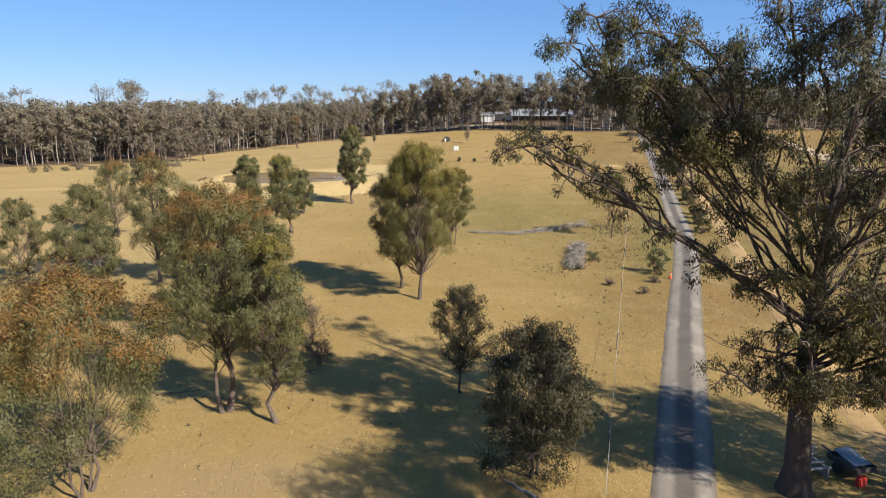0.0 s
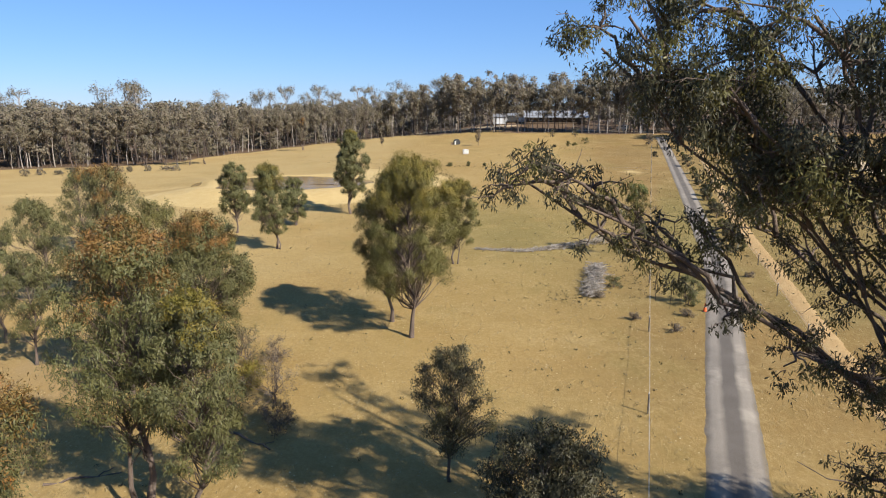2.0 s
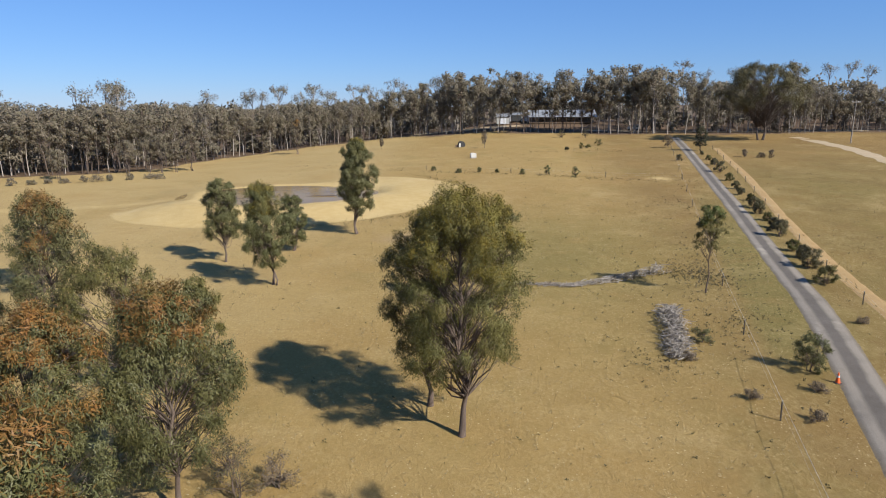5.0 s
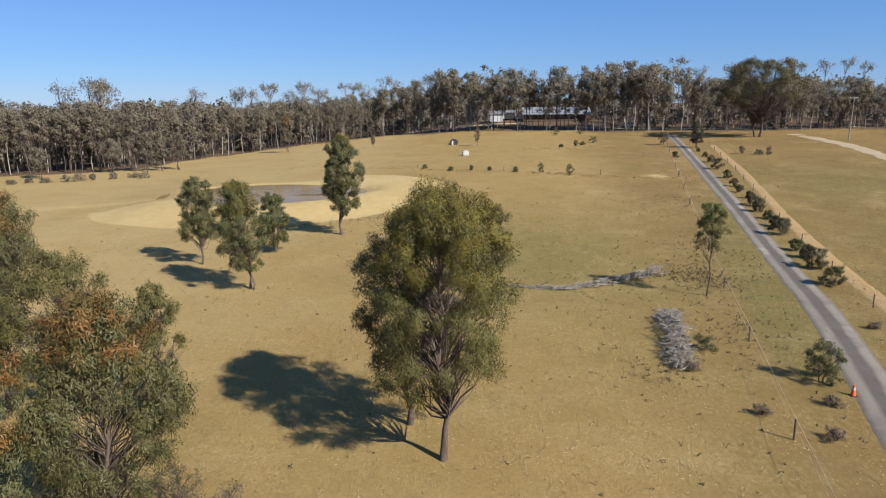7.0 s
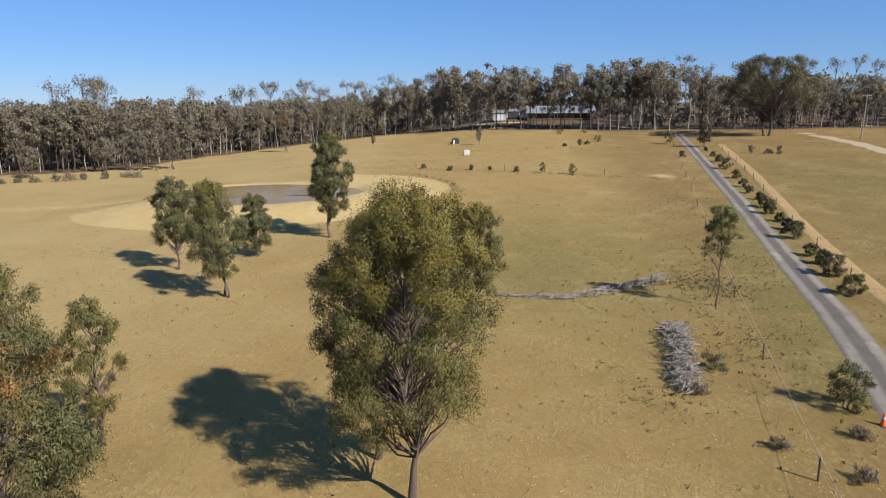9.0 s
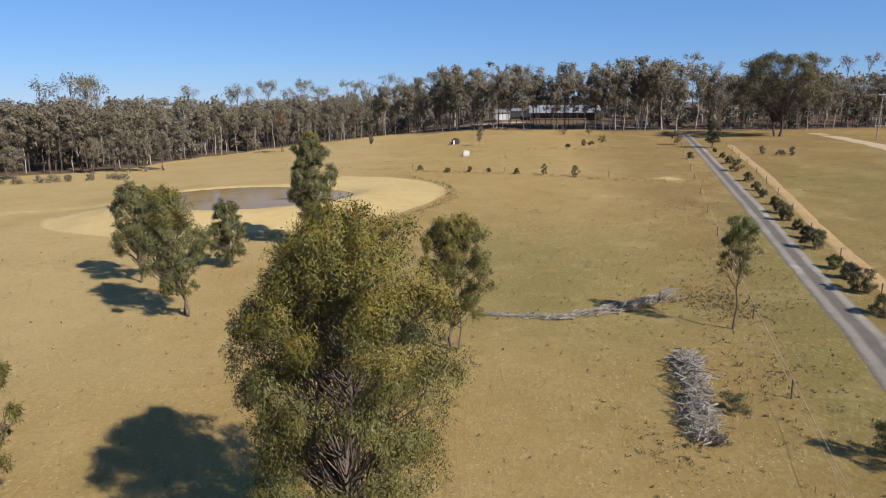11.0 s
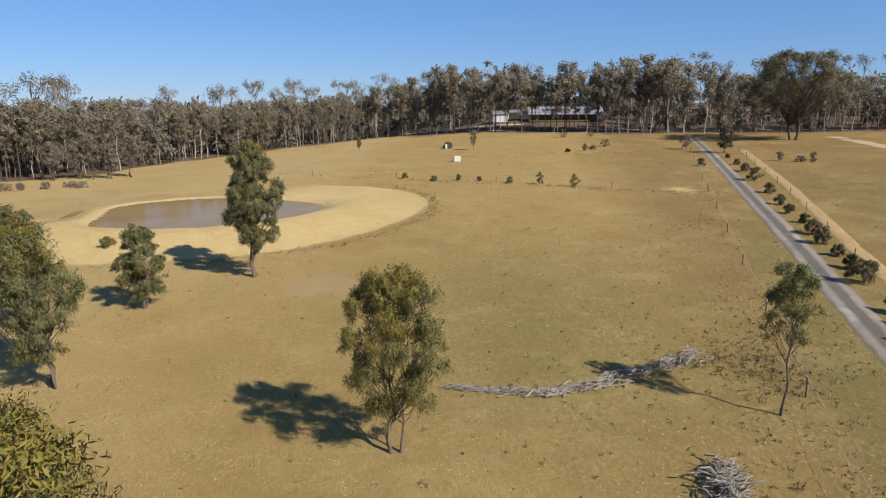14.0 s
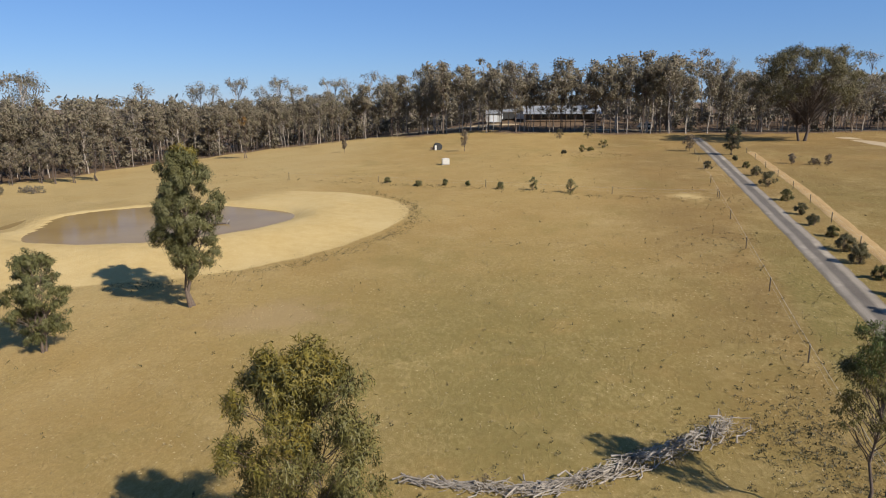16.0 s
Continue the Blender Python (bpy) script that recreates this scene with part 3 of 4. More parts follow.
gum_tree("sapling gum with sparse grey crown", -24.6, 45.6, 7.1, 3.6, 31, 0.3, 1, 5000, 24, 0, None, M_LEAF_GREY, M_BARK, 0.22, 0.055, group=GROVE)
gum_tree("sapling gum leaning over bare soil", -29.2, 49.5, 8.0, 3.4, 32, 0.3, 1, 4800, 24, 0, None, M_LEAF_GREY, M_BARK, 0.22, 0.055, group=GROVE)


def big_gum(x, y):
    """The old gum beside the driveway: one thick trunk, limbs that fork and clumps along them."""
    rng = np.random.default_rng(77)
    root = empty("old_gum_tree", x, y)
    trunk = np.array([(0, 0, -0.3), (0.02, 0, 1.0), (-0.15, 0.05, 4.0), (-0.1, 0, 7.5), (0.2, 0.1, 11.5), (0.7, 0.2, 16.0), (1.1, 0.3, 20.5)])
    rad = np.array([0.80, 0.50, 0.40, 0.29, 0.18, 0.11, 0.04])
    # darker bark than the limbs: the crown's shade is put into the trunk's colour
    link("trunk", quads("trunk", *tube(trunk, rad, 14), True), root, M_BARK_DARK)
    # limbs: height on the trunk, tip (x, y, z), size of the clumps, how many
    old_limbs = [
        (7.0, (-11.2, -0.5, 13.9), 0.8, 8), (7.0, (-11.4, -0.2, 13.8), 0.85, 3), (6.8, (-10.6, -0.9, 13.5), 0.8, 3), (8.0, (-9.2, -0.6, 17.4), 1.2, 8),
        (9.0, (-7.0, 0.6, 18.6), 1.4, 8), (9.5, (-3.6, -1.5, 20.3), 1.3, 8), (7.5, (-5.6, 2.6, 13.6), 1.2, 8), (10.0, (1.8, 1.5, 21.5), 1.4, 8),
        (8.5, (5.2, -1.0, 19.5), 1.5, 9), (7.5, (8.6, 1.5, 16.5), 1.5, 9), (6.0, (9.0, -2.0, 12.0), 1.5, 8),
    ]
    side_limbs = [
        (5.0, (6.8, 2.0, 8.6), 1.2, 6), (6.0, (3.6, 3.6, 12.5), 1.3, 7), (6.6, (-4.2, -1.4, 9.6), 1.0, 6), (5.6, (-2.3, -0.8, 6.3), 0.9, 5),
        (4.6, (2.6, -1.2, 6.4), 0.9, 5), (9.0, (1.4, -4.2, 15.5), 1.3, 7), (3.6, (4.6, 0.4, 5.2), 0.6, 3), (5.0, (-1.2, -2.4, 6.0), 1.2, 6),
        (5.2, (1.5, -2.6, 7.2), 1.3, 6), (5.5, (2.4, -1.4, 8.4), 1.2, 7), (5.0, (5.2, -1.6, 8.6), 1.4, 8), (4.8, (6.6, -1.0, 6.6), 1.3, 7), (4.4, (-0.8, -1.8, 4.2), 0.9, 5), (4.6, (0.9, -1.9, 4.9), 1.0, 6), (5.0, (-3.0, -1.5, 4.9), 1.0, 6), (4.5, (3.6, -1.5, 5.2), 1.1, 6),
    ]
    upper_limbs = [
        (6.0, (0.3, -2.8, 8.8), 1.2, 6), (8.0, (-3.2, -6.2, 15.0), 1.3, 6), (9.0, (0.5, -7.6, 14.0), 1.4, 7), (9.5, (4.0, -6.6, 17.0), 1.5, 7),
        (10.0, (-1.6, -5.2, 19.0), 1.4, 7), (8.5, (-7.4, -1.6, 16.0), 1.4, 7), (8.0, (-9.6, 0.2, 16.8), 1.2, 6), (8.5, (-8.2, 0.5, 15.8), 1.2, 6),
        (8.5, (-6.0, -2.2, 17.2), 1.4, 7), (8.0, (-5.2, -1.6, 15.0), 1.3, 6), (9.5, (-2.6, -3.2, 17.4), 1.4, 7),
    ]
    limbs = old_limbs + side_limbs + upper_limbs
    for k in range(9):                                     # lesser limbs all round
        a, out, hz = k * 2.4, rng.uniform(2.6, 7.2), rng.uniform(4.5, 12.0)
        out *= 0.62 if math.cos(a) < 0 else 1.0
        limbs.append((hz, (out * math.cos(a), 0.85 * out * math.sin(a), min(hz + rng.uniform(2.0, 6.5), 20.5)), rng.uniform(0.95, 1.35), 5))
    pos, size = [], []
    for k, (hz, tip, cs, n) in enumerate(limbs):
        a = np.array([np.interp(hz, trunk[:, 2], trunk[:, i]) for i in range(3)])
        r0 = np.interp(hz, trunk[:, 2], rad) * (0.27 if k < 18 else 0.18)
        p = bend(a, tip, rng, 0.13, 9, 0.02)
        link("limb", quads("limb", *tube(p, np.linspace(r0, 0.03, 9) ** 1.0, 8), True), root, M_BARK)
        twigs = []
        for f in np.linspace(0.62, 1.0, 2 + n // 3):
            q = np.array([np.interp(f, np.linspace(0, 1, 9), p[:, i]) for i in range(3)])
            q = q + rng.normal(0, 0.4, 3) * cs + np.array([0, 0, 0.15 * cs])
            twigs.append(tube(bend(p[int(f * 7)], q, rng, 0.2, 5, 0.1), np.linspace(0.07, 0.03, 5), 5))
            for _ in range(7):
                d = rng.normal(size=3) + np.array([0, 0, 0.2])
                e = q + d / np.linalg.norm(d) * cs * rng.uniform(0.45, 1.05) * np.array([1.1, 1.1, 0.75])
                pos.append(e)
                size.append(cs * rng.uniform(0.27, 0.44))
                bb = bend(q, e, rng, 0.25, 5, 0.1)
                twigs.append(tube(bb, np.linspace(0.035, 0.008, 5), 5))
                for _ in range(1):
                    twigs.append(tube(bend(bb[3], e + rng.normal(0, 0.35, 3) * cs, rng, 0.25, 4), np.linspace(0.014, 0.005, 4), 4))
        stuff(link("branch_work", quads("branch_work", *join(twigs), True), root, M_BARK))
    pos, size = np.array(pos), np.array(size)
    n = (225000 * size ** 2 / (size ** 2).sum()).astype(int)
    half = rng.random(len(pos)) < 0.7
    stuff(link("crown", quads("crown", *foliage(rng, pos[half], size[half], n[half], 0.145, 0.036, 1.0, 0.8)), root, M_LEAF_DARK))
    stuff(link("new_growth", quads("new_growth", *foliage(rng, pos[~half], size[~half], n[~half], 0.145, 0.036, 1.0, 0.8)), root, M_LEAF, "olive younger leaves"))
    # a bare dead twig
    link("limb", quads("limb", *tube(bend((-0.4, -0.2, 6.2), (-4.6, -1.0, 7.0), rng, 0.3, 8, -0.12), np.linspace(0.05, 0.01, 8), 5), True), root, M_BARK, "bare dead branch")
    return tagged(root, "huge old gum beside the driveway, thick trunk coloured dark for shade", "tree")


big_gum(14.2, 23.9)
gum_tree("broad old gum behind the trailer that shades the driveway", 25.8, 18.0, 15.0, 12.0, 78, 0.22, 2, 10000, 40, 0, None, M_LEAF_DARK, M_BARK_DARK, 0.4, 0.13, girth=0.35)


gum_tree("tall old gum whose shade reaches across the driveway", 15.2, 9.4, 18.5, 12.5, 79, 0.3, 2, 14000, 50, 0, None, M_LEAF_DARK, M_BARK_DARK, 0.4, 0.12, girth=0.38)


# ---- the woods round the paddocks ----
def woods_tree(rng, h, w, leaves, sides, foot, size, clumps):
    """Trunk and leaves of one tall forest gum at the origin, as arrays."""
    lean = rng.normal(0, 0.05 * h, 2)
    tip = np.array([lean[0], lean[1], h * 0.93])
    line = bend((0, 0, -0.3), tip, rng, 0.06, 7)
    r = 0.0085 * h * rng.uniform(0.8, 1.3)
    wood = [tube(line, r * (1 - np.linspace(0, 1, 7) * 0.85), sides)]
    s = rng.random(clumps) ** 0.6
    ang = rng.uniform(0, 2 * np.pi, clumps)
    rho = w / 2 * np.sqrt(rng.random(clumps)) * (0.35 + 0.65 * np.sin(np.pi * (0.10 + 0.68 * s)))
    z = h * (foot + (0.97 - foot) * s)
    c = np.stack([np.cos(ang) * rho + lean[0] * z / h, np.sin(ang) * rho + lean[1] * z / h, z], -1)
    cr = w * rng.uniform(0.10, 0.2, clumps)
    for i in range(clumps):
        zs = max(0.25 * h, z[i] - 0.9 * rho[i] - 0.08 * h)
        a = [np.interp(zs, line[:, 2], line[:, k]) for k in range(3)]
        wood.append(tube(bend(a, c[i], rng, 0.18, 4, 0.05), np.linspace(r * 0.42, 0.02, 4), max(3, sides - 2)))
    n = np.maximum((leaves * cr ** 2 / (cr ** 2).sum()).astype(int), 6)
    return join(wood), foliage(rng, c, cr, n, size, size * 0.42, 0.5, 0.6, 8, 0.36)


def tall(x):
    """The wood stands taller round the house."""
    return 0.88 + 0.35 * float(smooth((x + 60) / 95)) - 0.42 * float(smooth((x - 55) / 50))


def make_woods():
    rng = np.random.default_rng(5)
    barks = (M_BARK_PALE, M_BARK_DARK, M_BARK, M_BARK_PALE)
    says = ("tall slender gum with pale trunk at the wood's edge", "tall dark-barked gum at the wood's edge", "tall brown-barked gum at the wood's edge", "tall pale-trunked gum with open crown at the wood's edge")
    protos = []
    for k in range(8):
        h, w = rng.uniform(15, 20), rng.uniform(4.8, 7.4)
        wood, leaf = woods_tree(rng, h, w, 1250, 5, rng.uniform(0.34, 0.52), 0.58, 20)
        root = empty("forest_gum", 0, 0, 0)
        link("trunk", quads("trunk", *wood, True), root, barks[k % 4])
        stuff(link("crown", quads("crown", *leaf), root, M_LEAF_HAZY))
        protos.append(tagged(root, says[k % 4], "tree", "gums at the edge of the wood"))
    used = set()
    for x0 in np.arange(-150, 160, 1.65):
        x = x0 + rng.normal(0, 1.2)
        y = float(edge_y(x)) + abs(rng.normal(0, 5)) + 0.5
        if 10 < x < 58 and rng.random() < 0.1:
            continue
        if 60 < x < 110 and rng.random() < 0.3:
            continue
        k = len(used) if len(used) < 8 else int(rng.integers(0, 8))
        m = pose(x, y, g(x, y) - 0.1, 0, 0, rng.uniform(0, 360))
        if k not in used:
            used.add(k)
            protos[k].matrix_basis = m
        else:
            ob = copy_thing(protos[k], m)
            sc = rng.uniform(0.72, 1.08) * tall(x)
            ob.scale = (sc, sc, sc)
    for k in range(16):                                    # a thin screen of gums before the house
        x = 12 + 2.9 * k + rng.normal(0, 0.8)
        y = 262 - 0.28 * (x - 20) + rng.uniform(0, 9)
        ob = copy_thing(protos[int(rng.integers(0, 8))], pose(x, y, g(x, y) - 0.1, 0, 0, rng.uniform(0, 360)))
        sc = rng.uniform(0.6, 0.95)
        ob.scale = (sc, sc, sc)
    # the depth of the wood, joined
    sample = [woods_tree(rng, rng.uniform(14.5, 19), rng.uniform(5, 7), 460, 4, rng.uniform(0.30, 0.5), 0.78, 12) for _ in range(12)]
    lanky = [woods_tree(rng, rng.uniform(22.5, 25.5), rng.uniform(7, 10), 380, 4, 0.85, 0.62, 9) for _ in range(5)]
    low = [woods_tree(rng, rng.uniform(4, 8), rng.uniform(4, 6), 200, 3, 0.08, 0.9, 7) for _ in range(4)]
    wood = {0: [], 1: []}
    leaf, scrub = [], []

    def stand(i, x, y, tree, sc, into=leaf):
        (wv, wf), (lv, lf, ln) = tree
        a = rng.uniform(0, 2 * np.pi)
        R = np.array([[np.cos(a), -np.sin(a), 0], [np.sin(a), np.cos(a), 0], [0, 0, 1]]) * sc
        t = np.array([x, y, g(x, y)])
        wood[0 if i % 3 else 1].append((wv @ R.T + t, wf))
        into.append((lv @ R.T + t, lf, ln @ R.T / sc))

    def clear(x, y):
        return 8 < x < 62 and 255 < y < 303

    for i in range(680):
        x = rng.uniform(-190, 210) if i % 3 else rng.uniform(-170, -50)
        y = float(edge_y(x)) + 4 + 85 * rng.random() ** 1.4
        if not clear(x, y):
            stand(i, x, y, sample[int(rng.integers(0, 12))], rng.uniform(0.82, 1.15) * tall(x))
    for i in range(160):                                   # the far side of the wood
        x = rng.uniform(-280, 260)
        y = float(edge_y(x)) + 70 + 80 * rng.random()
        stand(i, x, y, low[i % 4], rng.uniform(1.8, 2.4), leaf)
    for i in range(56):
        x = rng.uniform(-180, -5) if i % 4 else rng.uniform(75, 190)
        y = float(edge_y(x)) + 10 + 60 * rng.random()
        if not clear(x, y):
            stand(i, x, y, lanky[i % 5], rng.uniform(0.80, 1.0))
    for i in range(480):
        x = rng.uniform(-190, 210)
        y = float(edge_y(x)) + 3 + 95 * rng.random()
        if not clear(x, y):
            stand(0, x, y, low[i % 4], rng.uniform(0.7, 1.5), scrub)
    root = new("forest")
    link("pale_trunks", quads("pale_trunks", *join(wood[0]), True), root, M_BARK_PALE)
    link("dark_trunks", quads("dark_trunks", *join(wood[1]), True), root, M_BARK_DARK)
    link("foliage", quads("foliage", *join(leaf)), root, M_LEAF_HAZY)
    link("scrub", quads("scrub", *join(scrub)), root, M_SCRUB_HAZY, "undergrowth coloured lighter grey for haze")
    for o in root.children:
        stuff(o)
    tagged(root, "dense dry gum forest, grey-brown foliage paled for haze, behind the paddocks", "forest", kind="stuff")


make_woods()


# ---- single trees and shrubs further off ----
def dome(s):
    return np.sin(np.pi * (0.22 + 0.70 * np.clip(s, 0, 1))) ** 0.6


def bushy(s):
    return np.sin(np.pi * (0.25 + 0.68 * np.clip(s, 0, 1))) ** 0.7


def shrub(label, x, y, h, w, seed, leaf=None, leaves=900, size=0.2, group="", name="shrub", gap=1.0, foot=0.08):
    return tagged(gum_tree(label, x, y, h, w, seed, foot, 3, leaves, 14, 0, None, leaf or M_LEAF, M_BARK, size, size * 0.34, girth=0.03 + 0.008 * h, droop=0.1, shape=bushy, name=name, group=group, gap=gap, least=6), "", "shrub")


gum_tree("very large dark spreading gum on several trunks near the wood", 87.0, 215.0, 21.5, 24.0, 41, 0.44, 4, 15000, 110, 0, None, M_LEAF_BROWN, M_BARK_DARK, 0.45, 0.24, girth=0.32, droop=0.4, shape=dome, billow=0.40)
gum_tree("dark narrow gum at the driveway's far end", 61.1, 191.2, 6.2, 3.6, 42, 0.2, 2, 1500, 18, 0, None, M_LEAF_DARK, M_BARK_DARK, 0.4, 0.15)
gum_tree("rusty thin gum in front of the wood", -52.0, 235.0, 11.0, 4.5, 43, 0.35, 2, 1500, 20, 0.5, M_LEAF_RED, M_LEAF_HAZY, M_BARK, 0.5, 0.2)
gum_tree("brownish sapling standing alone in the paddock", 7.3, 215.3, 5.2, 2.4, 44, 0.3, 1, 500, 12, 0, None, M_DRY, M_BARK, 0.35, 0.12)
gum_tree("thin brown sapling near the wood", -24.5, 232.4, 3.6, 1.6, 45, 0.3, 1, 300, 8, 0, None, M_DRY, M_BARK, 0.3, 0.12)
gum_tree("thin brown sapling near the wood", -40.0, 262.0, 4.2, 1.6, 46, 0.3, 1, 300, 8, 0, None, M_DRY, M_BARK, 0.3, 0.12)
gum_tree("pale sparse sapling beside the driveway's far end", 55.7, 200.2, 3.6, 3.0, 47, 0.2, 2, 450, 12, 0, None, M_DRY, M_BARK, 0.3, 0.1)
for k, (x, y, h, w) in enumerate([(-75.1, 186.3, 10.0, 5.0), (-78.7, 187.0, 9.0, 5.0), (-72.0, 187.5, 8.0, 4.0), (-82.5, 183.5, 8.5, 5.0), (-93, 172, 7.0, 5.0), (-69.0, 190.5, 9.5, 4.0)]):
    gum_tree("slim dark gum of a copse before the wood", x, y, h, w, 50 + k, 0.35, 2, 1300, 16, 0, None, M_LEAF_HAZY, M_BARK_DARK, 0.45, 0.18, group="copse before the wood")

# shrubs planted in a row along the driveway
ROW = "shrubs along the driveway"
rng = np.random.default_rng(61)
for k, (y, w) in enumerate([(79.3, 2.3), (85.2, 2.7), (88.6, 1.9), (92.0, 1.6), (98.8, 2.9), (103.0, 1.9), (107.3, 1.5), (111.7, 2.4), (116.0, 2.1), (121.3, 1.5), (126.5, 1.6), (132.4, 1.8), (141.0, 2.0), (152.6, 2.9), (163.0, 2.0), (172.0, 1.5), (183.0, 1.2)]):
    shrub("rounded olive shrub planted beside the driveway", drive_x(y) + 2.75 + rng.normal(0, 0.15), y, w * 0.76, w * 0.88, 70 + k, (M_LEAF_BROWN, M_LEAF)[k % 3 == 0], int(700 + 500 * w), 0.2, ROW)
for k, (x, y, h, w) in enumerate([(22.0, 150.8, 2.0, 1.9), (16.9, 154.0, 1.9, 1.7), (12.1, 156.0, 1.1, 1.2), (7.2, 159.9, 0.8, 0.9), (3.6, 161.9, 1.0, 1.0), (-0.8, 161.8, 0.9, 1.5), (-6.3, 167.0, 1.0, 1.1)]):
    shrub("small grey-green shrub in a planted row", x, y, h, w, 90 + k, M_LEAF_GREY, 420, 0.24, "row of small shrubs")
shrub("low half-dead bush growing into the branch heap", 14.9, 64.2, 1.0, 1.7, 100, M_LEAF_GREY, 900, 0.13)
shrub("round green shrub between fence and driveway", 19.7, 59.2, 2.5, 2.8, 101, M_LEAF_GREY, 2800, 0.15)
for k, (x, y, h, w, m) in enumerate([(33.3, 203.6, 1.6, 1.6, M_LEAF), (35.5, 205.4, 1.0, 1.8, M_LEAF), (39.8, 211.9, 2.0, 2.4, M_LEAF), (41.0, 237.6, 3.0, 3.2, M_LEAF_DARK), (33.7, 240.0, 2.8, 2.8, M_LEAF_DARK), (29.0, 202.0, 0.8, 1.2, M_LEAF_DARK),
                                      (49.3, 171.8, 1.5, 1.8, M_LEAF_DARK), (65.8, 176.2, 1.8, 1.8, M_DRY), (68.6, 174.0, 1.2, 2.2, M_DRY), (70.5, 172.8, 2.0, 1.4, M_DRY), (-32.7, 112.1, 1.1, 1.8, M_LEAF)]):
    shrub("low shrub growing alone in the dry grass", x, y, h, w, 110 + k, m, 480, 0.26)
for k in range(11):
    x = -98 + 2.9 * k + rng.normal(0, 0.8)
    y = 157.5 + 1.5 * k + rng.normal(0, 1.2)
    shrub("low dark scrub on the paddock's edge", x, y, rng.uniform(0.9, 1.7), rng.uniform(1.6, 3.0), 130 + k, M_LEAF_HAZY, 400, 0.3, "scrub before the wood")
for k, (x, y, h, w) in enumerate([(-8.6, 40.6, 2.8, 3.6), (-10.8, 38.6, 3.0, 3.8), (-7.4, 37.4, 1.4, 2.4), (-13.4, 39.6, 2.2, 3.0)]):
    shrub("tangled half-dead grey scrub under the gums", x, y, h, w, 150 + k, (M_DRY, M_LEAF_BROWN)[k % 2], 1000, 0.14, "scrub under the gums")
for k, (x, y, h, w) in enumerate([(-11.4, 45.6, 2.6, 2.8), (-10.0, 46.4, 1.6, 2.2), (-12.6, 47.4, 2.2, 2.6)]):
    shrub("leafless grey twiggy bush beside the gums", x, y, h, w, 160 + k, (M_LEAF_BROWN, M_DRY)[k % 2], 650, 0.13, "scrub under the gums")
shrub("low golden-leaved bush at the grove's edge", -10.6, 43.2, 1.2, 2.8, 165, M_LEAF_GOLD, 2200, 0.14)
for k, (x, y) in enumerate([(16.7, 52.6), (14.4, 55.2), (18.6, 56.2), (28.4, 68.2), (13.0, 61.0)]):
    shrub("dry brown twiggy weed in the verge", x, y, 0.6, 1.2, 170 + k, M_DRY, 330, 0.12, "dry weeds of the verge")


# ---- heaps of cut branches ----
def brush_heap(label, line, widths, heights, n_big, n_small, seed, along):
    """Weathered sticks heaped along a line."""
    rng = np.random.default_rng(seed)
    line = np.asarray(line, float)
    root = empty("brush_pile", *line.mean(axis=0))
    base = np.array([*line.mean(axis=0), g(*line.mean(axis=0))])
    s = np.linspace(0, 1, len(line))

    def stick(long, thick, sides):
        f = rng.random()
        c = np.array([np.interp(f, s, line[:, 0]), np.interp(f, s, line[:, 1])])
        d = np.array([np.interp(min(f + 0.05, 1), s, line[:, k]) - np.interp(max(f - 0.05, 0), s, line[:, k]) for k in (0, 1)])
        way = math.atan2(d[1], d[0])
        wd, hh = np.interp(f, s, widths), np.interp(f, s, heights)
        side = np.clip(rng.normal(0, 0.4), -1, 1)
        c = c + np.array([-math.sin(way), math.cos(way)]) * side * wd / 2
        a = way + rng.normal(0, 0.4 if along else 1.6)
        z = g(*c) + 0.04 + max(0.0, hh * (1 - side ** 2)) * rng.random() ** 0.7
        ln = long * rng.uniform(0.5, 1.2)
        t = rng.normal(0, 0.12 if along else 0.3) * (0 if z < 0.2 else 1)
        v = np.array([math.cos(a), math.sin(a), t]) * ln / 2
        mid = np.array([c[0], c[1], z]) - base
        p = bend(mid - v, mid + v, rng, 0.42, 6)
        p[:, 2] = np.maximum(p[:, 2], 0.03)
        return tube(p, np.linspace(thick, thick * 0.35, 6), sides)

    for _ in range(n_big):
        link("stick", quads("stick", *stick(1.9, rng.uniform(0.026, 0.055), 6), True), root, M_STICK)
    stuff(link("stick_litter", quads("stick_litter", *join([stick(1.1, rng.uniform(0.012, 0.028), 4) for _ in range(n_small)]), True), root, M_STICK))
    c = np.array([[np.interp(f, s, line[:, 0]) - base[0] + rng.normal(0, 0.3), np.interp(f, s, line[:, 1]) - base[1] + rng.normal(0, 0.3), 0.25 * np.interp(f, s, heights)] for f in rng.random(26)])
    stuff(link("dead_leaves", quads("dead_leaves", *foliage(rng, c, np.full(26, 0.55), np.full(26, 60), 0.14, 0.05, 0.2, 0.4)), root, M_DRY))
    return tagged(root, label, "brush pile")


brush_heap("heap of weathered grey cut branches on dry grass", [(15.0, 71.6), (14.4, 69.0), (13.6, 66.0), (12.9, 63.4), (12.4, 61.2)], (1.5, 2.0, 1.7, 1.9, 1.7), (0.5, 0.9, 0.8, 0.8, 0.35), 90, 560, 5, False)
brush_heap("long windrow of pale grey fallen branches", [(3.6, 79.6), (5.2, 79.2), (7.4, 79.0), (9.4, 79.1), (11.4, 80.1), (13.2, 81.0), (15.0, 81.9), (16.8, 82.9), (18.6, 84.2)], (0.3, 0.4, 0.6, 0.7, 0.9, 1.3, 1.4, 1.5, 1.5), (0.06, 0.1, 0.16, 0.22, 0.35, 0.5, 0.6, 0.75, 0.8), 70, 420, 6, True)


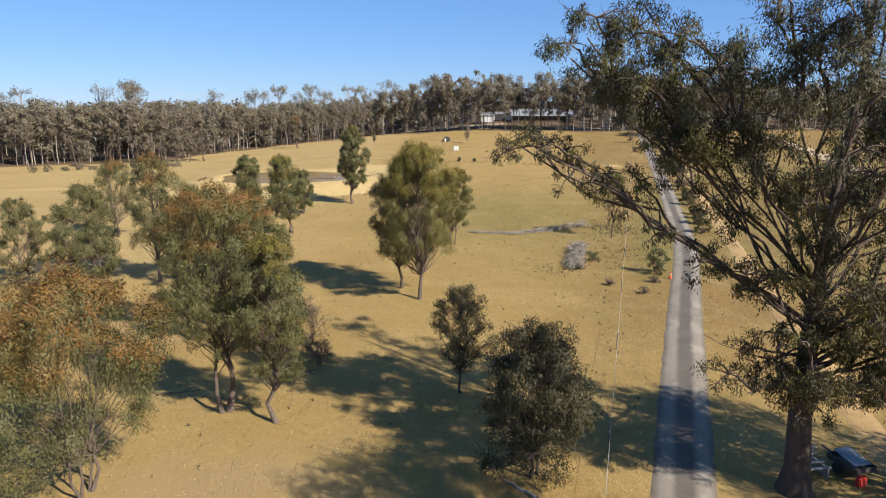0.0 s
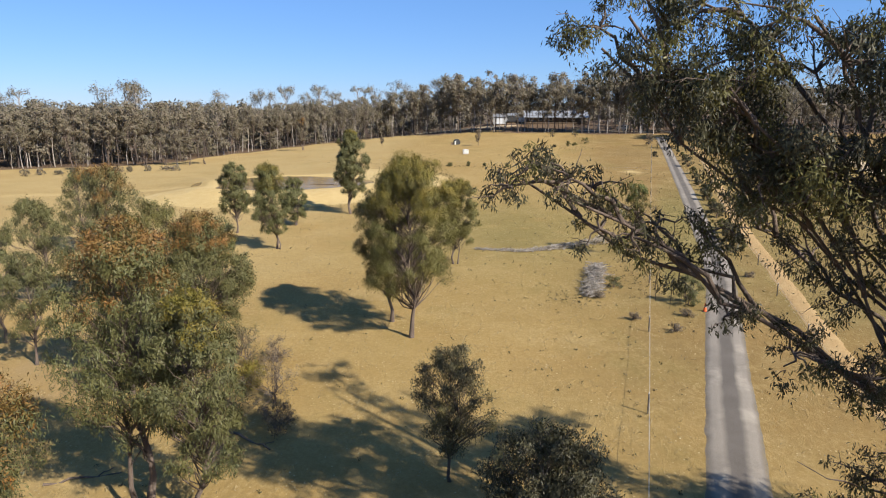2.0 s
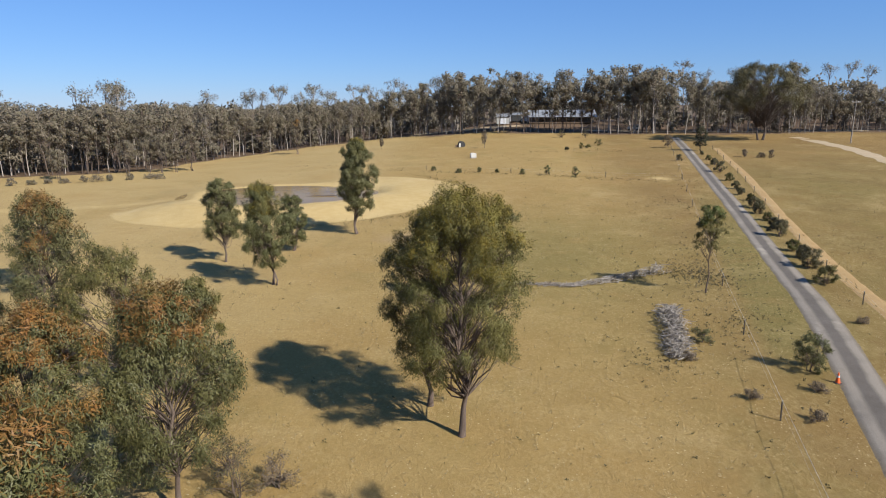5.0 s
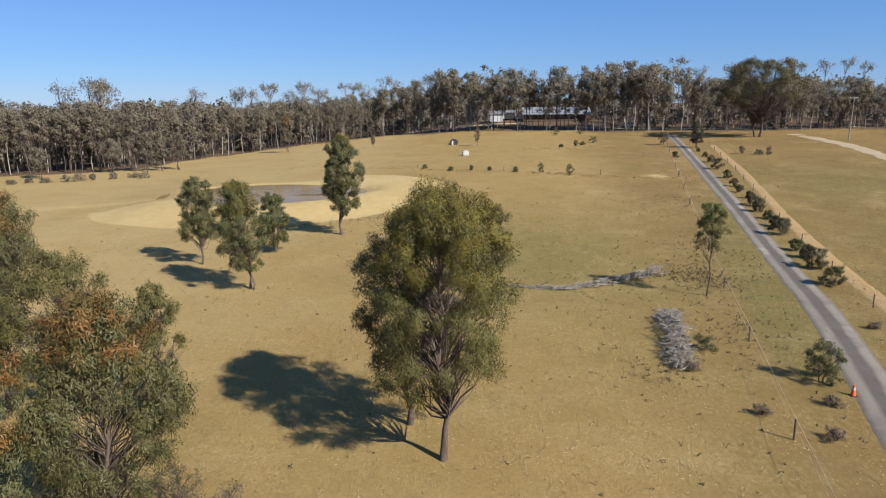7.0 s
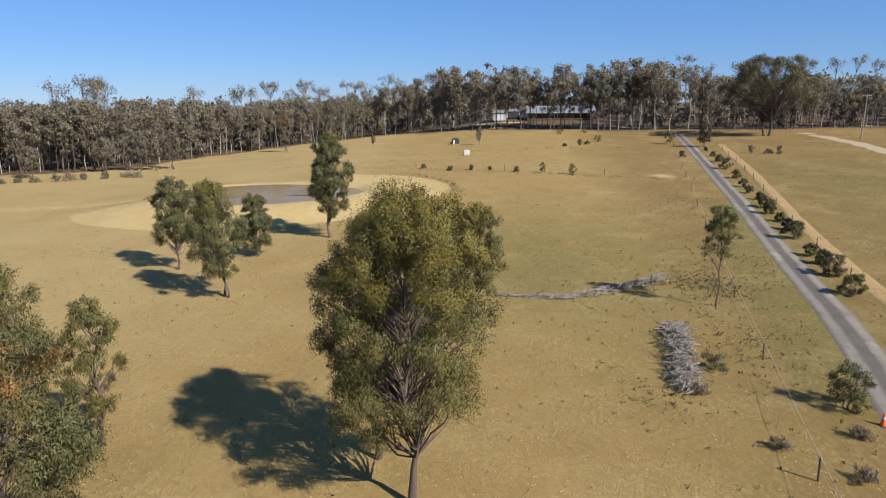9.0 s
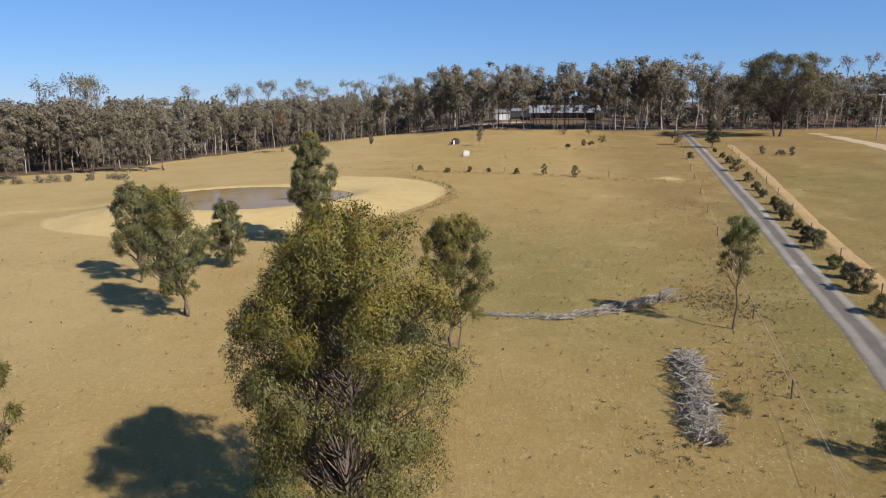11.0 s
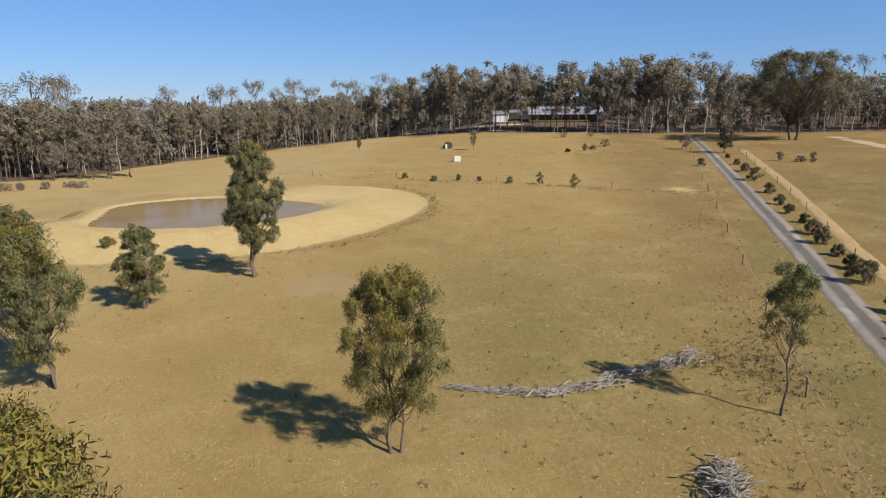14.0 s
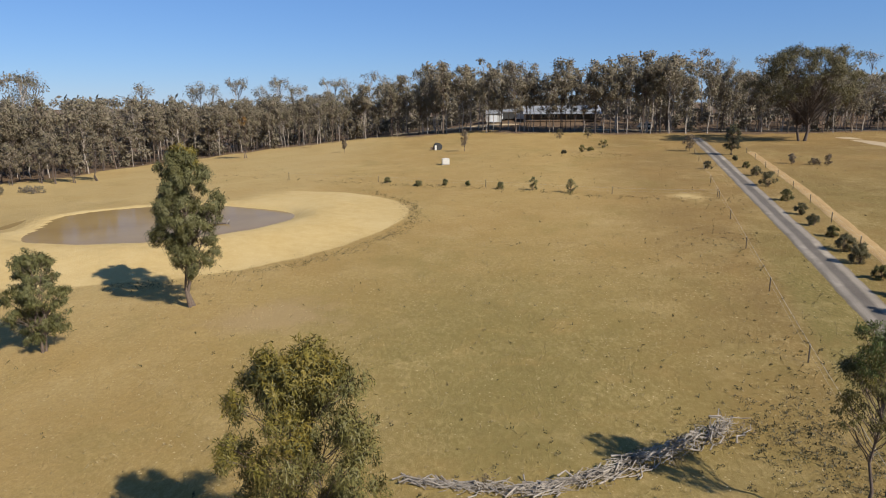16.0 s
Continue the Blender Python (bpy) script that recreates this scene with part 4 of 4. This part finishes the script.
def fallen_log(label, x, y, long, thick, turn, seed, mat=None):
    rng = np.random.default_rng(seed)
    root = empty("fallen_log", x, y, None, turn)
    p = bend((-long / 2, 0, thick * 0.8), (long / 2, 0, thick * 0.7), rng, 0.12, 7)
    link("stem", quads("stem", *tube(p, np.linspace(thick, thick * 0.5, 7), 8), True), root, mat or M_STICK)
    link("fork", quads("fork", *tube(bend(p[4], p[4] + np.array([long * 0.2, long * 0.15, 0.1]), rng, 0.2, 4), np.linspace(thick * 0.5, 0.02, 4), 6), True), root, mat or M_STICK)
    return tagged(root, label, "log")


fallen_log("bleached fallen log lying in the windrow", 10.4, 79.85, 3.4, 0.14, 20, 3)
fallen_log("pale forked log at the foot of the bushy gum", 3.2, 24.0, 1.8, 0.09, 130, 4)
fallen_log("grey fallen branch under the gums", -8.8, 36.6, 3.6, 0.07, -35, 5, M_BARK)
fallen_log("grey fallen branch under the gums", -14.6, 33.0, 3.0, 0.06, 20, 6, M_BARK)

# ---- fences ----
M_STEEL = mat_speckle("dull_steel", (0.060, 0.051, 0.045), (0.120, 0.102, 0.090), 4, 0.6, 0.003, metal=0.5)
M_WHITE = mat_speckle("white_plastic", (0.409, 0.388, 0.346), (0.507, 0.487, 0.437), 5, 0.5, 0.002)
M_WIRE = mat_speckle("pale_fence_wire", (0.331, 0.313, 0.277), (0.421, 0.403, 0.361), 5, 0.5, 0.002, metal=0.2)
M_WOOD = mat_speckle("grey_fence_wood", (0.096, 0.078, 0.060), (0.193, 0.163, 0.132), 3, 0.9, 0.01, stretch=(4, 4, 0.6))


def picket_meshes():
    bm = bmesh.new()
    for k in range(3):                                     # a three-winged steel picket
        m = Matrix.Rotation(radians(120 * k), 4, "Z") @ Matrix.Translation((0.02, 0, 0.45)) @ Matrix.Diagonal((0.05, 0.012, 1.3, 1))
        bmesh.ops.create_cube(bm, size=1, matrix=m)
    post = bpy.data.meshes.new("post")
    bm.to_mesh(post)
    bm.free()
    bm = bmesh.new()
    bmesh.ops.create_cone(bm, cap_ends=True, segments=10, radius1=0.032, radius2=0.024, depth=0.09, matrix=Matrix.Translation((0, 0, 1.12)))
    cap = bpy.data.meshes.new("cap")
    bm.to_mesh(cap)
    bm.free()
    post.materials.append(M_STEEL)
    cap.materials.append(M_WHITE)
    return post, cap


def wire_fence(label, pts, wires, top_r):
    root = empty("wire_fence", *pts[0])
    base = np.array([*pts[0], g(*pts[0])])
    post, cap = picket_meshes()
    feet = np.array([[x, y, g(x, y)] for x, y in pts]) - base
    for p in feet:
        ob = new("post", post)
        ob.parent, ob.location = root, p
        c = new("cap", cap)
        c.parent = ob
    for k, hz in enumerate(wires):
        line = []
        for a, b in zip(feet[:-1], feet[1:]):
            for f in (0, 0.25, 0.5, 0.75):
                q = a + (b - a) * f
                line.append(q + np.array([0.04, 0, hz - 0.12 * f * (1 - f)]))
        line.append(feet[-1] + np.array([0.04, 0, hz]))
        link("wire", quads("wire", *tube(line, np.full(len(line), top_r if k == 0 else 0.004), 4), True), root, M_WIRE)
    return tagged(root, label, "fence")


wire_fence("wire stock fence on steel pickets with pale top strand", [(fence_x(y), y) for y in np.arange(0.7, 200, 13.0)], (1.05, 0.6), 0.009)
wire_fence("low wire fence across the paddock on steel pickets", [(41.0, 145.5), (27.5, 149.0), (10.0, 158.5), (-8.0, 168.5), (-26, 178.5)], (0.9, 0.5), 0.006)
wire_fence("wire fence beside the sandy track on thin pickets", [(float(np.interp(y, (36, 55, 75, 86, 106, 148, 197), (21.0, 26.0, 31.9, 34.9, 40.2, 52.8, 66.1))), y) for y in np.arange(40, 197, 11.0)], (0.95, 0.6), 0.006)

# ---- tracks near the wood ----
ribbon("sandy_road", [(70, 96), (79, 124), (91, 164), (97, 188), (99.5, 212), (100, 222)], 4.5, 0.06, M_PALE, "wide pale sandy road climbing to the wood", "road", 0.2, 8)
ribbon("house_track", [(150, 236), (118, 240), (95, 246), (66, 256), (45, 268), (22, 281), (4, 287), (-20, 300)], 4.0, 0.06, M_PALE, "pale dusty track among the trees before the house", "track", 0.3, 9)


# ---- the homestead ----
M_ROOF = mat_roof("pale_metal_roof", (0.198, 0.201, 0.205), (0.282, 0.286, 0.289))
M_WALL = mat_speckle("cream_boards", (0.113, 0.092, 0.071), (0.169, 0.141, 0.113), 1.2, 0.8, 0.01, local=True)
M_SHED = mat_roof("white_sheeting", (0.353, 0.353, 0.339), (0.437, 0.430, 0.409))
M_TIMBER = mat_speckle("brown_timber", (0.099, 0.064, 0.042), (0.169, 0.120, 0.077), 2.0, 0.8, 0.01, local=True)
M_RED = mat_speckle("faded_red_plastic", (0.42, 0.035, 0.025), (0.56, 0.06, 0.04), 4, 0.5, 0.003, local=True)
M_ORANGE = mat_speckle("orange_plastic", (0.62, 0.10, 0.025), (0.75, 0.15, 0.04), 6, 0.5, 0.003, local=True)
M_GALV = mat_speckle("galvanised_sheet", (0.492, 0.508, 0.533), (0.656, 0.672, 0.689), 3, 0.4, 0.004, local=True, metal=0.15)
M_GREYWOOD = mat_speckle("silvered_planks", (0.240, 0.212, 0.190), (0.388, 0.353, 0.317), 3, 0.85, 0.006, local=True, stretch=(0.5, 6, 6))
M_RUBBER = mat_speckle("black_rubber", (0.02, 0.02, 0.02), (0.05, 0.05, 0.05), 8, 0.8, 0.003, local=True)
n_g = Nodes("dark_window_glass")
M_GLASS = n_g.finish((0.03, 0.035, 0.04), 0.08, spec=0.6)


def slab(x0, x1, y0, y1, z0, z1, soft=0.0):
    bm = bmesh.new()
    bmesh.ops.create_cube(bm, size=1, matrix=Matrix.Translation(((x0 + x1) / 2, (y0 + y1) / 2, (z0 + z1) / 2)) @ Matrix.Diagonal((x1 - x0, y1 - y0, z1 - z0, 1)))
    if soft:
        bmesh.ops.bevel(bm, geom=bm.edges[:], offset=soft, segments=2, affect="EDGES")
    return bm


def prism(x0, x1, profile):
    """A body with the given outline in y and z, drawn out along x."""
    bm = bmesh.new()
    a = [bm.verts.new((x0, y, z)) for y, z in profile]
    b = [bm.verts.new((x1, y, z)) for y, z in profile]
    bm.faces.new(a)
    bm.faces.new(b[::-1])
    n = len(profile)
    for i in range(n):
        bm.faces.new((a[i], b[i], b[(i + 1) % n], a[(i + 1) % n]))
    bmesh.ops.recalc_face_normals(bm, faces=bm.faces[:])
    return bm


def homestead():
    root = empty("farmhouse", 41.5, 289.0, g(41.5, 285.0) - 0.1, -4)
    part("wall", slab(-12.5, 12.5, -3.0, 5.0, 0, 2.75), M_WALL, root)
    part("roof", prism(-13.2, 13.2, [(-3.6, 2.75), (1.0, 4.7), (5.6, 2.75), (5.6, 2.9), (1.0, 4.86), (-3.6, 2.9)]), M_ROOF, root, "pale corrugated metal roof")
    part("verandah_roof", prism(-13.2, 13.2, [(-6.4, 2.15), (-3.62, 2.7), (-3.62, 2.78), (-6.4, 2.24)]), M_ROOF, root)
    part("verandah_floor", slab(-13.0, 13.0, -6.2, -3.01, -0.2, 0.18), M_TIMBER, root)
    for k in range(10):
        x = -12.8 + k * 25.6 / 9
        part("verandah_post", slab(x - 0.07, x + 0.07, -6.15, -6.01, 0.18, 2.15), M_TIMBER, root)
    for x in (-10, -6.5, -2.2, 3.4, 7.0, 10.6):
        w = part("window", slab(x - 0.8, x + 0.8, -3.06, -3.0, 0.9, 2.1), M_WHITE, root)
        part("pane", slab(x - 0.72, x + 0.72, -3.075, -3.062, 0.98, 2.02), M_GLASS, w)
    part("door", slab(-0.3, 0.7, -3.06, -3.0, 0.18, 2.2), M_TIMBER, root)
    part("chimney", slab(4.0, 4.9, 0.6, 1.4, 4.2, 5.9), M_WALL, root)
    tagged(root, "long low farmhouse with pale metal roof and shaded verandah", "house")
    shed = empty("shed", 18.5, 291.0, g(18.5, 288.0) - 0.1, -4)
    part("wall", slab(-2.6, 2.6, -2.5, 2.5, 0, 2.9), M_SHED, shed)
    part("roof", prism(-2.9, 2.9, [(-2.9, 2.8), (0, 4.0), (2.9, 2.8), (2.9, 2.92), (0, 4.14), (-2.9, 2.92)]), M_ROOF, shed)
    part("door", slab(-1.2, 1.2, -2.56, -2.5, 0, 2.3), M_GALV, shed)
    tagged(shed, "small white metal shed beside the farmhouse", "shed")
    low = empty("outbuilding", 25.0, 293.0, g(25.0, 290.0) - 0.1, -4)
    part("wall", slab(-4.0, 4.0, -2.2, 2.2, 0, 2.5), M_GALV, low)
    part("roof", prism(-4.3, 4.3, [(-2.6, 2.45), (2.6, 3.3), (2.6, 3.42), (-2.6, 2.57)]), M_ROOF, low)
    # black slab on the closed wall imitates the shade inside an open front
    part("opening", slab(-3.2, 1.0, -2.25, -2.2, 0.05, 2.1), M_RUBBER, low, "black sheet in place of a shaded open front")
    tagged(low, "low grey lean-to outbuilding with a black sheet for its open front", "outbuilding")


homestead()


def parked_van(x, y, turn):
    root = empty("van", x, y, None, turn)
    prof = [(-2.2, 0.45), (2.2, 0.45), (2.25, 1.0), (1.75, 1.15), (1.2, 1.95), (-2.1, 2.0), (-2.2, 1.0)]
    bm = prism(-0.9, 0.9, prof)
    bmesh.ops.bevel(bm, geom=bm.edges[:], offset=0.08, segments=2, affect="EDGES")
    part("body", bm, M_WHITE, root)
    for sx in (-0.86, 0.86):
        for wy in (-1.4, 1.4):
            bm = bmesh.new()
            bmesh.ops.create_cone(bm, cap_ends=True, segments=16, radius1=0.33, radius2=0.33, depth=0.22, matrix=Matrix.Translation((sx, wy, 0.34)) @ Matrix.Rotation(radians(90), 4, "Y"))
            part("wheel", bm, M_RUBBER, root)
        part("window", slab(sx - 0.045 if sx > 0 else sx - 0.06, sx + 0.06 if sx > 0 else sx + 0.045, -1.8, 0.9, 1.25, 1.75), M_GLASS, root)
    tagged(root, "small white van parked among the trees", "van")


parked_van(63.0, 262.0, 70)


def power_pole(x, y):
    root = empty("power_pole", x, y)
    part_me = quads("pole", *tube([(0, 0, -0.5), (0.05, 0, 4), (0.12, 0, 8), (0.2, 0, 11.4)], (0.17, 0.15, 0.13, 0.11), 10), True)
    link("pole", part_me, root, M_STICK)
    part("crossarm", slab(-0.9, 1.3, -0.06, 0.06, 10.7, 10.84), M_GREYWOOD, root)
    for k in (-0.8, 0.7, 1.2):
        bm = bmesh.new()
        bmesh.ops.create_cone(bm, cap_ends=True, segments=10, radius1=0.07, radius2=0.04, depth=0.2, matrix=Matrix.Translation((k, 0, 10.94)))
        part("insulator", bm, M_WHITE, root)
    tagged(root, "pale timber power pole with a crossarm", "power pole")


power_pole(104.2, 200.0)


# ---- small things in the paddock ----
def traffic_cone(x, y):
    root = empty("traffic_cone", x, y, g(x, y))
    part("base", slab(-0.19, 0.19, -0.19, 0.19, 0.0, 0.035, 0.01), M_RUBBER, root)
    bm = bmesh.new()
    bmesh.ops.create_cone(bm, cap_ends=True, segments=20, radius1=0.14, radius2=0.03, depth=0.62, matrix=Matrix.Translation((0, 0, 0.345)))
    part("cone", bm, M_ORANGE, root)
    bm = bmesh.new()
    bmesh.ops.create_cone(bm, cap_ends=False, segments=20, radius1=0.092, radius2=0.068, depth=0.13, matrix=Matrix.Translation((0, 0, 0.42)))
    part("band", bm, M_WHITE, root, "white reflective band")
    tagged(root, "orange traffic cone at the driveway's edge", "traffic cone")


traffic_cone(20.4, 57.4)


def feed_trough(x, y):
    root = empty("water_tank", x, y, None, 8)
    part("tank", slab(-0.75, 0.75, -0.6, 0.6, 0.1, 1.25, 0.08), M_WHITE, root)
    part("lid", slab(-0.2, 0.2, -0.2, 0.2, 1.25, 1.32, 0.02), M_GALV, root)
    part("pallet", slab(-0.8, 0.8, -0.65, 0.65, -0.03, 0.1), M_GREYWOOD, root)
    tagged(root, "white boxy water tank on a pallet in the paddock", "tank")


feed_trough(3.2, 190.0)


def field_shelter(x, y):
    root = empty("field_shelter", x, y, None, 12)
    bm = bmesh.new()
    bmesh.ops.create_cone(bm, cap_ends=True, segments=24, radius1=1.0, radius2=1.0, depth=1.6, matrix=Matrix.Translation((0, 0, 0.75)) @ Matrix.Rotation(radians(90), 4, "X"))
    bmesh.ops.bisect_plane(bm, geom=bm.verts[:] + bm.edges[:] + bm.faces[:], plane_co=(0, 0, 0), plane_no=(0, 0, -1), clear_outer=True)
    part("hood", bm, M_RUBBER, root, "dark rounded hood")
    part("front_board", slab(-0.95, -0.45, -0.95, -0.87, 0, 1.2), M_WHITE, root)
    part("side_board", slab(-1.9, -1.05, -0.3, -0.2, 0, 0.7), M_TIMBER, root)
    tagged(root, "small dark rounded field shelter with a pale board", "shelter")


field_shelter(0.7, 222.8)


def box_trailer(x, y):
    root = empty("trailer", x, y, None, 12)
    bm = bmesh.new()                                       # corrugated lid, tilted
    n = 26
    rows = [[bm.verts.new((-0.52 + 1.04 * j / n, s * 0.85, 0.78 + 0.03 * math.sin(j * 2.4) + 0.12 * (s + 1))) for j in range(n + 1)] for s in (-0.85, 0.85)]
    for j in range(n):
        bm.faces.new((rows[0][j], rows[0][j + 1], rows[1][j + 1], rows[1][j]))
    bmesh.ops.solidify(bm, geom=bm.faces[:], thickness=0.02)
    part("lid", bm, M_GALV, root, "shiny corrugated metal sheet")
    part("tray", slab(-0.66, 0.66, -0.9, 0.9, 0.42, 0.5), M_STEEL, root)
    for s in (-1, 1):
        part("side_panel", slab(s * 0.66 - 0.02, s * 0.66 + 0.02, -0.9, 0.9, 0.5, 0.76), M_STEEL, root)
        part("end_panel", slab(-0.64, 0.64, s * 0.9 - 0.02, s * 0.9 + 0.02, 0.5, 0.74), M_STEEL, root)
        bm = bmesh.new()
        bmesh.ops.create_cone(bm, cap_ends=True, segments=20, radius1=0.3, radius2=0.3, depth=0.18, matrix=Matrix.Translation((s * 0.78, 0, 0.31)) @ Matrix.Rotation(radians(90), 4, "Y"))
        part("wheel", bm, M_RUBBER, root)
    part("drawbar", slab(-0.04, 0.04, 0.9, 2.0, 0.42, 0.5), M_STEEL, root)
    root.scale = (0.82, 0.82, 0.82)
    tagged(root, "old box trailer covered with a shiny metal sheet in shade", "trailer")


box_trailer(17.35, 25.4)
bench = empty("slatted_bench", 15.75, 25.5, None, 8)
for k, (y, z) in enumerate([(-0.55, 0.42), (-0.1, 0.45), (0.32, 0.62), (0.42, 0.88)]):
    part("slat", slab(-0.62, 0.45, y - 0.08, y + 0.08, z, z + 0.04, 0.008), M_GREYWOOD, bench)
for s in (-0.5, 0.33):
    part("leg", slab(s - 0.04, s + 0.04, -0.6, 0.4, 0.0, 0.42), M_GREYWOOD, bench)
    part("back_post", slab(s - 0.03, s + 0.03, 0.42, 0.5, 0.0, 0.95), M_GREYWOOD, bench)
tagged(bench, "silvered timber bench with wide slats beside the trailer", "bench")
can = empty("fuel_can", 17.15, 24.35, None, 20)
bm = slab(-0.2, 0.2, -0.13, 0.13, 0, 0.42, 0.04)
part("body", bm, M_RED, can)
part("handle", slab(-0.12, 0.12, -0.02, 0.02, 0.44, 0.5, 0.01), M_RED, can)
for s in (-0.1, 0.1):
    part("handle_post", slab(s - 0.02, s + 0.02, -0.02, 0.02, 0.41, 0.45), M_RED, can)
part("cap", slab(0.13, 0.18, -0.03, 0.03, 0.42, 0.47, 0.01), M_RUBBER, can)
tagged(can, "red plastic fuel can on the ground by the trailer", "fuel can")
snag = empty("floating_branch", -24.5, 134.0, WATER_Z)
link("stem", quads("stem", *tube([(-3.0, -0.2, -0.02), (-1.2, 0.1, 0.06), (0.6, 0, 0.05), (2.2, 0.2, 0.12)], (0.05, 0.09, 0.1, 0.08), 7), True), snag, M_BARK_DARK)
link("stub", quads("stub", *tube([(1.9, 0.1, 0.0), (2.1, 0.15, 0.35), (2.3, 0.2, 0.55)], (0.09, 0.08, 0.05), 7), True), snag, M_STICK, "pale broken stub")
tagged(snag, "dark branch floating in the muddy dam", "branch")


# ---- weeds, dung and tussocks, too many to count ----
def scatter():
    rng = np.random.default_rng(9)
    cs, rs, ns = [], [], []
    k = 0
    while k < 1400:
        x, y = rng.uniform(-45, 75), 16 + 190 * rng.random() ** 1.25
        if shore(np.float64(x), np.float64(y))[0] < 14 or abs(x - drive_x(y)) < 1.7 or y > edge_y(x) - 3:
            continue
        keep = 0.10 + 0.75 * math.exp(-((x - 24 - 0.25 * (y - 95)) / 9) ** 2) * math.exp(-((y - 88) / 38) ** 2) + 0.5 * math.exp(-((y - 155 + 0.57 * (x - 15)) / 2.2) ** 2)
        if rng.random() > keep * (0.4 + noise.noise((x * 0.12, y * 0.12, 0)) + 0.4):
            continue
        r = rng.uniform(0.04, 0.12) * (1.8 if rng.random() < 0.10 else 1)
        cs.append((x, y, g(x, y) + 0.05))
        rs.append(r)
        ns.append(10)
        k += 1
    for cx, cy, spread_, count in ((21.2, 82.6, 2.0, 420), (17.0, 66.0, 2.0, 60), (20.5, 70.0, 2.5, 90), (26.5, 92.0, 2.2, 80), (31.0, 121.0, 3.0, 60), (11.0, 60.6, 1.0, 50)):
        for _ in range(count):
            x, y = cx + rng.normal(0, spread_), cy + rng.normal(0, spread_ * 1.3)
            if abs(x - drive_x(y)) > 1.8:
                cs.append((x, y, g(x, y) + 0.05))
                rs.append(rng.uniform(0.05, 0.16))
                ns.append(10)
    for _ in range(330):                                   # along the old contour drain and a grazed strip beyond it
        f = rng.random()
        if rng.random() < 0.68:
            x, y = 41 - 67 * f, float(np.interp(f, (0, 0.2, 0.46, 0.73, 1), (143.0, 146.5, 156.0, 166.0, 176.0))) + rng.normal(0, 1.0)
        else:
            x, y = 18 + 24 * f, 199 - 4 * f + rng.normal(0, 2.0)
        cs.append((x, y, g(x, y) + 0.06))
        rs.append(rng.uniform(0.10, 0.30))
        ns.append(12)
    for _ in range(420):                                   # along the toe of the dam's bank
        a = radians(rng.uniform(-75, 40))
        e = np.hypot(POND[2] * np.cos(a), POND[3] * np.sin(a)) + rng.normal(16.2, 0.7)
        x, y = POND[0] + e * math.cos(a), POND[1] + e * math.sin(a)
        cs.append((x, y, g(x, y) + 0.05))
        rs.append(rng.uniform(0.12, 0.35))
        ns.append(12)
    tagged(stuff(link("weeds", quads("weeds", *foliage(rng, np.array(cs), np.array(rs), np.array(ns), 0.10, 0.06, -0.3, 0.3, 4, 0.6)), None, M_WEED)), "low dark weeds scattered in the dry grass", "weeds")
    cs = []
    while len(cs) < 9000:
        x, y = rng.uniform(-40, 45), 14 + 110 * rng.random() ** 1.3
        if abs(x - drive_x(y)) > 1.8 and shore(np.float64(x), np.float64(y))[0] > 15:
            cs.append((x, y))
    cs = np.array(cs)
    cs = np.column_stack([cs, land(cs[:, 0], cs[:, 1]) + 0.03])
    tagged(stuff(link("dry_grass", quads("dry_grass", *foliage(rng, cs, rng.uniform(0.06, 0.16, len(cs)), np.full(len(cs), 4), 0.15, 0.035, -0.6, 0.2, 2, 0.5)), None, M_STRAW)), "bleached dry grass tussocks", "grass")


M_STRAW = mat_leaf("straw", (0.253, 0.187, 0.084), (0.373, 0.301, 0.175), (0.205, 0.150, 0.066), 0.15, 0.8)
scatter()
